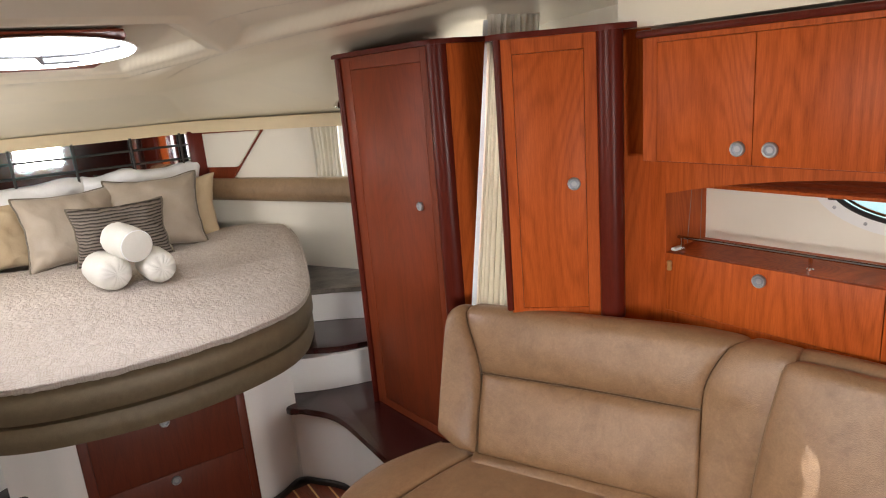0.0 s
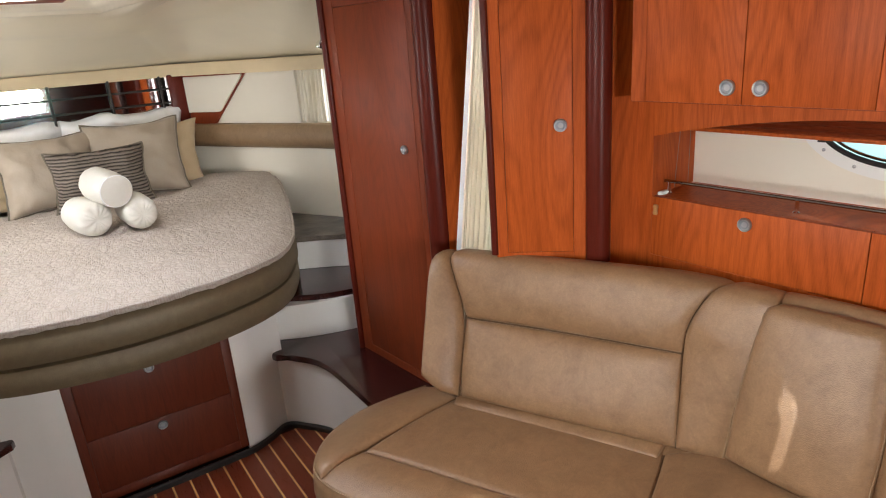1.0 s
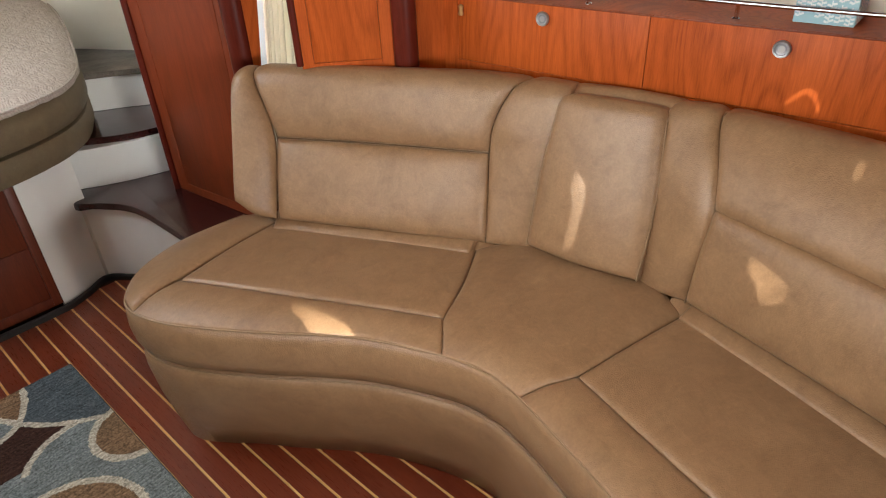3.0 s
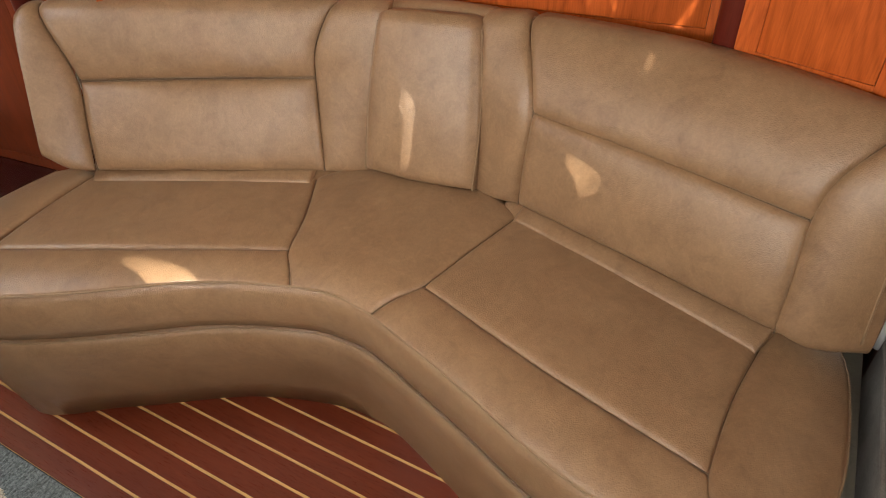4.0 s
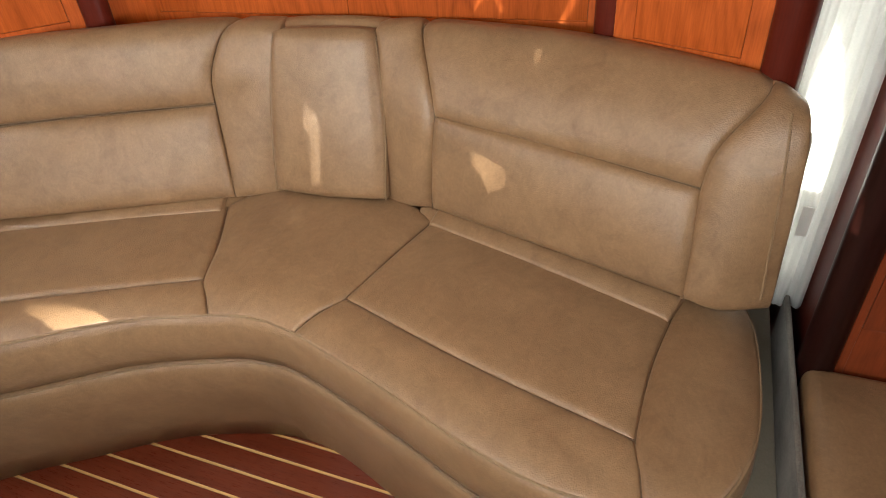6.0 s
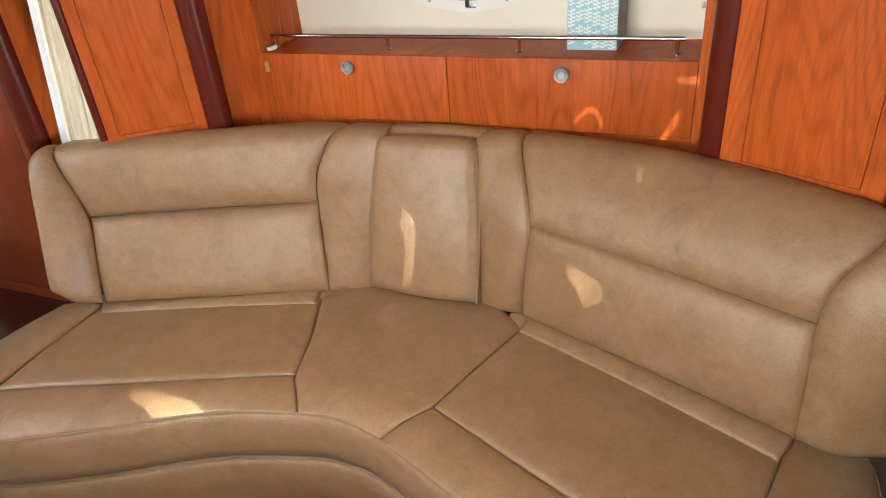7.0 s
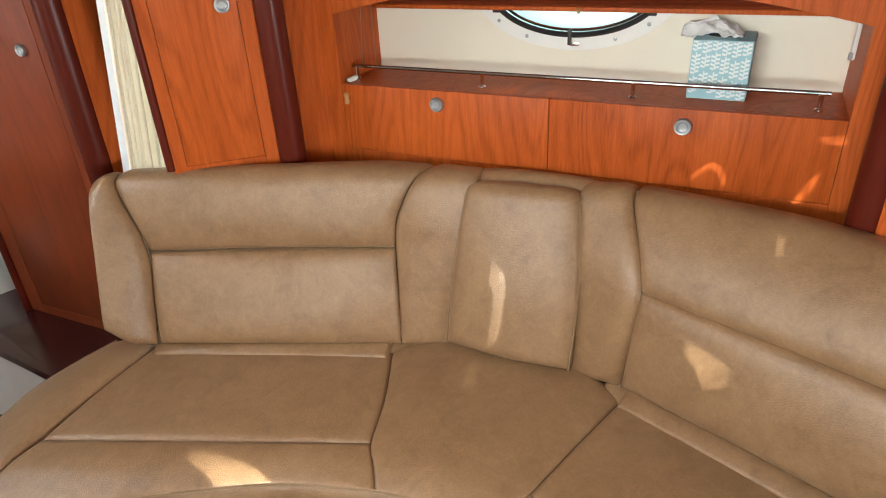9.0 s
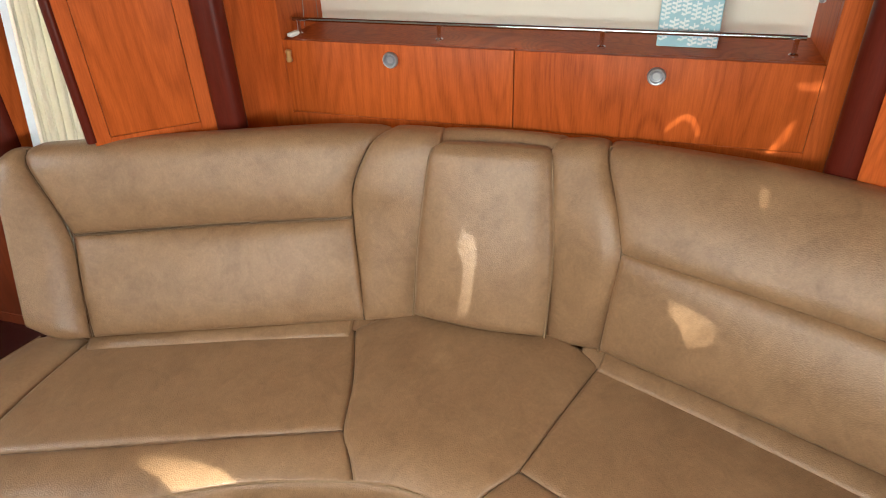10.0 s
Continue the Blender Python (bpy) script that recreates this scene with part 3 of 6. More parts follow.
# out-of-view wall pierced to throw the sun patches
def build_port_wall():
    bm = bmesh.new()

    def loop(pts):
        vs = [bm.verts.new((-1.20, y, z)) for y, z in pts]
        return [bm.edges.new((vs[i], vs[(i + 1) % len(vs)])) for i in range(len(vs))]
    edges = loop([(-2.23, 0.0), (2.20, 0.0), (2.20, 2.0), (-2.23, 2.0)])
    for g in GAPS:
        edges += loop(g)
    bmesh.ops.triangle_fill(bm, use_beauty=True, use_dissolve=False, edges=edges)
    ob = part("wall_port", bm, CREAM_WALL, smooth=False)
    mod = ob.modifiers.new("thickness", "SOLIDIFY")
    mod.thickness = 0.004
    return tagged(ob, "unseen cream port wall with holes cut to shape the sunlight", "wall", kind="structure")


build_port_wall()


def build_sun_filter():
    """An added, unseen sheer that dims the sun behind most of the gaps."""
    m, t, b = mat("sun_filter_cloth", 0.9, spec=0.1)
    v = coords(t, jitter=False)
    t.links.new(ramp(t, noise_tex(t, v, 60.0, 3.0), [(0.3, (0.72, 0.68, 0.60)), (0.7, (0.82, 0.79, 0.72))]), b.inputs["Base Color"])
    clear = t.nodes.new("ShaderNodeBsdfTransparent")
    both = t.nodes.new("ShaderNodeMixShader")
    loose = node(t, "ShaderNodeMapRange", From_Min=0.35, From_Max=0.65, To_Min=0.12, To_Max=0.36)
    t.links.new(noise_tex(t, v, 26.0, 3.0, 0.6, 0.6), loose.inputs["Value"])
    t.links.new(loose.outputs["Result"], both.inputs["Fac"])
    t.links.new(b.outputs["BSDF"], both.inputs[1])
    t.links.new(clear.outputs["BSDF"], both.inputs[2])
    t.links.new(both.outputs["Shader"], t.nodes["Material Output"].inputs["Surface"])
    rows = [[(-1.235 + 0.008 * math.sin(70 * y), y, z) for y in np.linspace(-0.54, 0.60, 110)] for z in np.linspace(0.85, 1.97, 8)]
    c = thing("port_sun_filter", (-1.235, -0.3, 0.85), "unseen cream sheer added outside the port wall to dim the sun", "curtain", "curtains")
    part("drape", sheet(rows), m, c, angle=80)


build_sun_filter()


def build_aft_wall():
    bm = bmesh.new()
    for x0, x1, z0, z1 in ((-1.23, -0.12, 0, 2.0), (0.42, 1.90, 0, 2.0), (-0.12, 0.42, 0, 0.94), (-0.12, 0.42, 1.32, 2.0)):
        box(bm, x0, x1, -2.26, -2.22, z0, z1)
    return tagged(part("wall_aft", bm, MAHOGANY, smooth=False), "dark wooden aft bulkhead with an open hatchway", "wall", kind="structure")


build_aft_wall()

# ---- floor of teak planks with pale strips ----
floor = tagged(part("floor", cube(-1.2, 1.85, -2.22, 3.8, -0.05, -0.004), GAP_SHADE, smooth=False), "varnished teak and holly cabin sole", "floor", kind="structure")
plank_mesh = finish(cube(-0.0286, 0.0286, -2.20, 2.33, -0.006, 0.0, bevel=0.0012, seg=1), "plank", TEAK)
strip_mesh = finish(cube(-0.0031, 0.0031, -2.20, 2.33, -0.006, -0.0003), "strip", HOLLY, False)
PITCH, FIRST = 0.0640, 0.021
for i in range(-19, 15):
    x = FIRST + i * PITCH
    for mesh_data, name, at in ((plank_mesh, "plank", x + PITCH / 2), (strip_mesh, "strip", x)):
        ob = new(name, mesh_data)
        ob.location = (at, 0, 0)
        ob.parent = floor

# ---- berth base, drawers and steps ----
SKIRTING = [(-0.39, 2.20), (-0.34, 2.25), (-0.29, 2.32), (-0.23, 2.365), (-0.16, 2.335), (-0.08, 2.297), (0.0, 2.288), (0.24, 2.286), (0.50, 2.288), (0.56, 2.299), (0.62, 2.325), (0.69, 2.366), (0.735, 2.352), (0.775, 2.30), (0.81, 2.255), (0.845, 2.19), (0.862, 2.10), (0.865, 1.62)]
sk = part("baseboard", sweep(SKIRTING, [(0.0, 0.0), (0.0, 0.020), (0.003, 0.024), (0.012, 0.024), (0.016, 0.020), (0.016, 0.0)], 150), BLACK_TRIM)
tagged(sk, "black rubber skirting round the berth base and step", "baseboard", kind="structure")


def smooth_poly(pts, n=40):
    return [tuple(p[:2]) for p in spline([(x, y, 0) for x, y in pts], n)]


def build_berth_base():
    t = thing("drawer_unit", (MID, 2.6, 0.0), "white gelcoat berth plinth with two cherry drawers", "drawer unit")
    right = smooth_poly([(0.524, 2.302), (0.58, 2.312), (0.64, 2.345), (0.705, 2.378), (0.742, 2.385)], 14)
    bm = prism([(0.524, 2.60), *right, (0.742, 2.60)], 0.0, 0.545)
    part("side_moulding", bm, GELCOAT, t)
    left = [(2 * MID - 0.002 - x, y) for x, y in right]
    part("side_moulding", prism([(-0.046, 2.60), *left, (-0.264, 2.60)], 0.0, 0.545), GELCOAT, t)
    part("carcass", cube(-0.045, 0.523, 2.322, 2.60, 0.0, 0.545), GAP_SHADE, t, smooth=False)
    m, _ = frame_on((-0.045, 2.302), (0.523, 2.302), (0.2, 0))
    bm = bmesh.new()
    for x0, x1, z0, z1 in ((0.0, 0.031, 0.025, 0.545), (0.537, 0.568, 0.025, 0.545), (0.031, 0.537, 0.025, 0.062)):
        box(bm, x0, x1, -0.02, 0.0, z0, z1, bevel=0.001, m=m)
    # drawer wood is darkened to stand in for shade
    part("face_frame", bm, CHERRY_SHADED, t)
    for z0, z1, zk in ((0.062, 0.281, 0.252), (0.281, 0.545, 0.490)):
        door_on(m, 0.031, 0.537, z0, z1, t, CHERRY_SHADED, "drawer", (0.279, zk), label="cherry drawer front with shade in its colour")
    return t


build_berth_base()

TREAD_LINE = [(0.695, 2.372), (0.708, 2.342), (0.735, 2.332), (0.768, 2.285), (0.81, 2.215), (0.832, 2.13), (0.838, 2.0), (0.838, 1.60)]
RISER_LINE = [(0.70, 2.505), (0.76, 2.475), (0.84, 2.432), (0.92, 2.397), (1.01, 2.368), (1.10, 2.345)]
SECOND_LINE = [(0.78, 2.53), (0.88, 2.455), (0.97, 2.40), (1.06, 2.372), (1.14, 2.355)]
THIRD_LINE = [(0.90, 2.83), (1.006, 2.765), (1.11, 2.705), (1.224, 2.625), (1.32, 2.56)]


def mirrored(line, flip):
    return [(2 * MID - x, y) for x, y in line] if flip else line


def step_part(name, line, back, z0, z1, material, label, flip, parent, bevel=0.0):
    poly = mirrored(smooth_poly(line, 36) + back, flip)
    return part(name, prism(poly, z0, z1, bevel=bevel), material, parent, label, angle=30)


for flip in (False, True):
    st = thing("boarding_steps", (2 * MID - 0.95 if flip else 0.95, 2.3, 0.0), "curved white and mahogany steps beside the berth", "steps", "berth steps")
    step_part("plinth", [(x + 0.018, y + 0.012) for x, y in TREAD_LINE], [(1.02, 1.60), (1.02, 2.34), (0.80, 2.43)], 0.0, 0.322, GELCOAT, "white gelcoat plinth", flip, st)
    step_part("lower_tread", TREAD_LINE, [(1.10, 1.60), (1.10, 2.20), (1.11, 2.22), (1.11, 2.37), (0.92, 2.41), (0.76, 2.49), (0.70, 2.47)], 0.323, 0.350, MAHOGANY_FLAT, "glossy dark mahogany tread", flip, st, 0.009)
    step_part("lower_riser", RISER_LINE, [(1.30, 2.32), (1.30, 2.70), (0.80, 2.80), (0.72, 2.60)], 0.351, 0.504, GELCOAT, "white gelcoat riser", flip, st)
    step_part("upper_tread", SECOND_LINE, [(1.34, 2.33), (1.34, 2.72), (0.90, 2.86), (0.80, 2.70)], 0.505, 0.531, MAHOGANY_FLAT, "glossy dark mahogany tread", flip, st, 0.009)
    step_part("upper_riser", THIRD_LINE, [(1.46, 2.50), (1.36, 2.82), (1.15, 3.25), (0.95, 3.0)], 0.532, 0.668, GELCOAT, "white gelcoat riser", flip, st)
    step_part("carpeted_ledge", [(x - 0.004, y - 0.012) for x, y in THIRD_LINE], [(1.50, 2.45), (1.375, 2.83), (1.10, 3.33), (0.95, 3.0)], 0.669, 0.692, CARPET, "taupe carpeted ledge", flip, st, 0.006)

# ---- berth ----
BERTH = [(1.115, 3.32), (1.06, 3.02), (0.985, 2.74), (0.905, 2.52), (0.80, 2.365), (0.66, 2.265), (0.46, 2.20), (0.24, 2.175)]
BERTH = BERTH + [(2 * MID - x, y) for x, y in BERTH[-2::-1]]


def build_berth():
    t = thing("berth_mattress", (MID, 2.9, 0.546), "island berth mattress in olive vinyl with rounded foot", "mattress")
    lower = [(0.06, 0.546), (0.03, 0.535), (0.008, 0.545), (-0.004, 0.575), (-0.004, 0.61), (0.006, 0.632), (0.03, 0.638), (0.06, 0.638)]
    upper = [(0.06, 0.638), (0.03, 0.638), (0.004, 0.645), (-0.010, 0.675), (-0.010, 0.72), (0.004, 0.752), (0.05, 0.775), (0.10, 0.778)]
    part("base_cushion", sweep(BERTH, lower, 130), LEATHER_BED, t, "olive vinyl lower band")
    part("top_cushion", sweep(BERTH, upper, 130), LEATHER_BED, t, "olive vinyl upper band")
    inner = [tuple(p[:2]) for p in spline([(x, y, 0) for x, y in BERTH], 60)]
    inner = [(MID + (x - MID) * 0.93, 2.95 + (y - 2.95) * 0.93) for x, y in inner]
    part("core", prism(inner + [(-0.35, 3.55), (0.83, 3.55)], 0.546, 0.77), LEATHER_BED, t)
    return t


build_berth()


def berth_top(x, y):
    return 0.792 + 0.085 * smooth(2.25, 3.35, y) + 0.012 * math.cos((x - MID) * 2.2) + 0.052 * smooth(0.30, 0.80, abs(x - MID)) * smooth(2.50, 3.05, y)


def build_coverlet():
    t = thing("coverlet", (MID, 2.9, 0.78), "beige woven patterned coverlet spread over the berth", "coverlet")
    edge = spline([(x, y, 0) for x, y in BERTH], 280)
    edge = np.vstack([edge, along(np.array([[-0.635, 3.32, 0], [-0.42, 3.58, 0], [0.90, 3.58, 0], [1.115, 3.32, 0]]), np.linspace(0, 1, 90))[1:-1]])
    c = np.array([MID, 2.95, 0])
    rows = []
    for f in list(np.linspace(0.02, 0.90, 100)) + [0.93, 0.955, 0.975, 0.99]:
        row = []
        for e in edge:
            p = c + (e - c) * f
            z = berth_top(p[0], p[1]) + 0.006 * noise.noise(Vector((p[0] * 7, p[1] * 7, 0))) + 0.0075 * abs(noise.noise(Vector((p[0] * 20, p[1] * 30, 2)))) + 0.0045 * abs(noise.noise(Vector((p[0] * 52, p[1] * 44, 6)))) + 0.004 * noise.noise(Vector((p[0] * 4 + p[1] * 9, p[1] * 2, 12))) + 0.009 * smooth(0.70, 1.0, p[0]) * abs(noise.noise(Vector((p[0] * 4 + p[1] * 3, p[1] * 24 - p[0] * 9, 21))))
            z -= 0.018 * smooth(0.93, 0.995, f) ** 1.6 + 0.006 * smooth(0.80, 0.95, f)
            row.append((p[0], p[1], z))
        rows.append(row)
    nrm = edge - c
    nrm /= np.linalg.norm(nrm, axis=1, keepdims=True)
    for o, dz in ((0.004, 0.026), (0.009, 0.034), (0.010, 0.042), (0.004, 0.045), (-0.01, 0.040)):
        rows.append([(e[0] + n[0] * o, e[1] + n[1] * o, berth_top(e[0], e[1]) - dz + 0.006 * noise.noise(Vector((e[0] * 12, e[1] * 12, 5))) + 0.004 * noise.noise(Vector((e[0] * 40, e[1] * 40, 5)))) for e, n in zip(edge, nrm)])
    part("cover", sheet(rows, None, True), QUILT, t, angle=80)
    hem = [(e[0] + n[0] * 0.008, e[1] + n[1] * 0.008, berth_top(e[0], e[1]) - 0.024 + 0.003 * noise.noise(Vector((e[0] * 12, e[1] * 12, 5)))) for e, n in zip(edge[8:272], nrm[8:272])]
    part("binding", tube(hem, 0.0045, n=6), QUILT, t, "corded hem")
    return t


build_coverlet()


# ---- pillows ----
def pillow_grid(w, h, thick, n=34, seed=1, crease=0.017, slump=0.0):
    r = random.Random(seed)
    off = Vector((r.uniform(0, 50), r.uniform(0, 50), 0))
    front, back = [], []
    for j in range(n + 1):
        rf, rb = [], []
        for i in range(n + 1):
            u, v = 2 * i / n - 1, 2 * j / n - 1
            pull = 1 - 0.17 * (1 - u * u) * v * v
            pullx = 1 - 0.15 * (1 - v * v) * u * u
            x, z = u * pullx * w / 2, v * pull * h / 2
            z += slump * h * (noise.noise(Vector((u * 1.6, 0, 3)) + off) * (0.5 + 0.5 * v) + 0.4 * noise.noise(Vector((u * 2.6, v, 8)) + off) * max(v, 0))
            x += 0.006 * noise.noise(Vector((u * 3, v * 3, 5)) + off)
            round_off = 1 - 0.04 * (abs(u) * abs(v)) ** 4
            x, z = x * round_off, z * round_off
            d = thick / 2 * ((1 - abs(u) ** 2.6) * (1 - abs(v) ** 2.6)) ** 0.55
            rim = max(abs(u), abs(v))
            turn = u if abs(v) > abs(u) else v
            pucker = 0.0045 * math.sin(turn * 17 + 3 * noise.noise(Vector((turn * 3, rim, 1)) + off)) * smooth(0.5, 0.88, rim) * (1 - smooth(0.93, 1.0, rim))
            fold = 0.010 * abs(noise.noise(Vector((u * 2.2 + v * 1.3, v * 1.2 - u, 4)) + off)) ** 0.7
            ridge = max(0.0, 1 - 4.5 * abs(noise.noise(Vector((u * 1.7 + 0.6 * v, v * 1.1 - 0.5 * u, 15)) + off))) ** 2 * 0.008 * (1 - smooth(0.85, 1.0, rim))
            k = -ridge + (crease * noise.noise(Vector((x * 10, z * 10, 0)) + off) + pucker) * (1 - 0.6 * abs(u * v))
            rf.append((x, -d + k + fold * (1 - rim), z))
            rb.append((x, d + k, z))
        front.append(rf)
        back.append(rb)
    return front, back


def pillow(name, at, w, h, thick, lean, yaw, material, label, seed, cord=None, roll=0.0, slump=0.02):
    """A scatter pillow standing on its lower edge at the given place."""
    t = thing(name, at, label, "pillow", "pillows on the berth")
    m = pose(*at, 0, 0, yaw) @ pose(0, 0, 0, -lean, roll, 0) @ Matrix.Translation((0, 0, h / 2))
    f, b = pillow_grid(w, h, thick, seed=seed, slump=slump)
    bm = bmesh.new()
    for g in (f, b):
        sheet([[m @ Vector(p) for p in row] for row in g], bm)
    bmesh.ops.remove_doubles(bm, verts=bm.verts, dist=0.0005)
    part("cover", bm, material, t, angle=80)
    if cord:
        n = len(f) - 1
        ring = [f[0][i] for i in range(n)] + [f[j][n] for j in range(n)] + [f[n][i] for i in range(n, 0, -1)] + [f[j][0] for j in range(n, -1, -1)]
        part("piping", tube([m @ Vector(p) for p in ring], 0.0058, n=6), cord, t, "bronze corded edge")
    return t


BT = 0.872
pillow("white_pillow", (-0.05, 3.63, 0.905), 0.66, 0.40, 0.17, 22, 3, LINEN, "plump white linen pillow against the bow mirror", 11, slump=0.10)
pillow("white_pillow", (0.50, 3.63, 0.905), 0.66, 0.41, 0.17, 22, -4, LINEN, "plump white linen pillow against the bow mirror", 12, slump=0.10)
pillow("tan_pillow", (0.615, 3.55, BT), 0.44, 0.36, 0.13, 16, -18, TAN_PILLOW, "tan cloth pillow standing behind the satin pillow", 13)
pillow("tan_pillow", (-0.22, 3.55, BT), 0.46, 0.35, 0.13, 16, 14, TAN_PILLOW, "tan cloth pillow standing behind the satin pillow", 14)
pillow("satin_pillow", (0.495, 3.40, BT), 0.46, 0.405, 0.20, 22, -10, SATIN, "champagne satin pillow with bronze corded edge", 15, PILLOW_CORD)
pillow("satin_pillow", (0.140, 3.42, BT), 0.46, 0.385, 0.20, 22, 6, SATIN, "champagne satin pillow with bronze corded edge", 16, PILLOW_CORD)
pillow("striped_pillow", (0.315, 3.27, BT), 0.44, 0.315, 0.17, 26, -4, STRIPES, "dark brown pleated lumbar pillow", 17, PILLOW_CORD)


def neck_roll(at, axis, r, length, label, seed, gathered=True):
    t = thing("neck_roll", at, label, "bolster pillow", "white neck rolls")
    d = Vector(axis).normalized()
    m = Matrix.Translation(at) @ d.to_track_quat("Z", "Y").to_matrix().to_4x4()
    half = length / 2
    prof = [(r * 0.08, -half - 0.010), (r * 0.40, -half - 0.007), (r * 0.72, -half + 0.004), (r * 0.92, -half + 0.020), (r * 0.99, -half + 0.042), (r * 1.0, -length / 4), (r * 1.02, 0), (r, length / 4), (r * 0.99, half - 0.042), (r * 0.945, half - 0.018)]
    prof += [(r * 0.84, half - 0.002), (r * 0.66, half + 0.009), (r * 0.42, half + 0.014), (r * 0.20, half + 0.013), (r * 0.07, half + 0.008)] if gathered else [(r * 0.905, half - 0.006)]
    n = 56
    bm = lathe(prof, m, n)
    o = random.Random(seed).uniform(0, 30)
    bm.verts.ensure_lookup_table()
    for k, v in enumerate(bm.verts):
        ring, spoke = prof[min(k // n, len(prof) - 1)], 2 * math.pi * (k % n) / n
        end = smooth(0.55, 1.0, abs(ring[1]) / half)
        pleat = 0.0030 * end * math.sin(spoke * 13 + 2.0 * math.sin(spoke * 3 + o)) * smooth(0.1, 0.6, ring[0] / r)
        v.co += d * pleat * (1 if ring[1] > 0 else -1) + Vector((0.5, 0, 1)) * (0.0050 * noise.noise(v.co * 16 + Vector((o, 0, 0))) + 0.0020 * noise.noise(v.co * 50 + Vector((o, 3, 0))))
    part("sleeve", bm, CREAM_BOLSTER, t, angle=80)
    if not gathered:
        part("end_disc", lathe([(r * 0.91, half - 0.008), (r * 0.89, half + 0.001), (r * 0.5, half + 0.006), (r * 0.1, half + 0.007)], m, 40), CREAM_BOLSTER, t)
        part("piping", tube([m @ Vector((r * 0.905 * math.cos(a), r * 0.905 * math.sin(a), half - 0.002)) for a in (2 * math.pi * k / 40 for k in range(41))], 0.0026, n=6), LINEN, t)
    return t


neck_roll((0.198, 2.94, 0.937), (0.26, -0.95, -0.03), 0.073, 0.205, "ivory neck roll lying on the coverlet", 1)
neck_roll((0.384, 2.91, 0.931), (0.10, -0.95, -0.03), 0.069, 0.19, "ivory neck roll lying on the coverlet", 2)
neck_roll((0.286, 2.90, 1.052), (0.32, -0.93, -0.12), 0.071, 0.195, "ivory neck roll stacked on two others", 3, False)


# ---- bow: mirror, rails, valance, bolster, curtain ----
mirror = thing("bow_mirror", (MID, 3.79, 1.15), "wide mirror across the bow behind a dark rail", "mirror")
part("glass", cube(-0.33, 0.775, 3.778, 3.79, 1.13, 1.435), MIRROR, mirror, smooth=False)
part("frame", cube(0.775, 0.86, 3.74, 3.79, 1.13, 1.435, bevel=0.006), MAHOGANY, mirror, "dark mahogany upright")
rail = thing("fiddle_rail", (MID, 3.75, 1.15), "dark lattice rail in front of the bow mirror", "rail")
for z in (1.292, 1.365):
    part("bar", tube([(-0.33, 3.752, z), (0.775, 3.752, z)], 0.0048), SMOKE, rail)
for x in (-0.06, 0.215, 0.487, 0.735):
    part("post", tube([(x, 3.748, 1.13), (x, 3.748, 1.432)], 0.0062), SMOKE, rail)

val = part("valance", sweep([(-0.34, 3.765), (0.0, 3.765), (0.50, 3.765), (0.76, 3.755), (0.86, 3.66), (1.08, 3.26), (1.335, 2.80), (1.50, 2.20)], [(0.0, 1.425), (0.0, 1.482), (0.004, 1.488), (-0.05, 1.488), (-0.05, 1.425)], 120), CREAM_TRIM)
tagged(val, "cream cloth valance along the headliner", "trim", kind="structure")

hb = thing("hull_bolster", (1.1, 3.3, 1.05), "padded tan vinyl bolster along the hull side", "bolster")
part("pad", sweep([(0.84, 3.81), (1.11, 3.32), (1.37, 2.83), (1.55, 2.20)], [(-0.01, 1.045), (0.030, 1.045), (0.055, 1.062), (0.066, 1.10), (0.060, 1.14), (0.040, 1.165), (-0.01, 1.168)], 60), LEATHER_BOLSTER, hb)

MW, LW = frame_on((0.85, 3.795), (1.38, 2.83), (0, 2))


def on_wall(pts, y0, y1, m=MW, bevel=0.0):
    """A flat plate on a wall frame from a outline of (x, z)."""
    bm = bmesh.new()
    a = [bm.verts.new(m @ Vector((x, y0, z))) for x, z in pts]
    b = [bm.verts.new(m @ Vector((x, y1, z))) for x, z in pts]
    bm.faces.new(a)
    top = bm.faces.new(b[::-1])
    n = len(pts)
    for i in range(n):
        bm.faces.new((a[i], a[(i + 1) % n], b[(i + 1) % n], b[i]))
    if bevel:
        bmesh.ops.bevel(bm, geom=list(top.edges), offset=bevel, segments=2, profile=0.5, affect="EDGES")
    return bm


def rounded(pts, r=0.018, k=5):
    out = []
    n = len(pts)
    for i in range(n):
        p, a, b = (Vector(pts[j]) for j in (i, i - 1, (i + 1) % n))
        da, db = (a - p).normalized() * r, (b - p).normalized() * r
        for t in np.linspace(0, 1, k):
            out.append(tuple((p + da) * (1 - t) ** 2 + p * 2 * t * (1 - t) + (p + db) * t * t))
    return out


corner = thing("corner_locker", (0.95, 3.6, 1.17), "mahogany corner panel with a cream padded lid", "locker")
part("panel", on_wall([(-0.02, 1.165), (0.225, 1.165), (0.49, 1.425), (-0.02, 1.425)], 0.0, 0.012), CHERRY_RED_AND_SHADE, corner)
part("lid", on_wall(rounded([(0.03, 1.228), (0.284, 1.230), (0.478, 1.419), (0.03, 1.414)]), 0.012, 0.022, bevel=0.003), CREAM_WALL, corner, "cream padded lid")


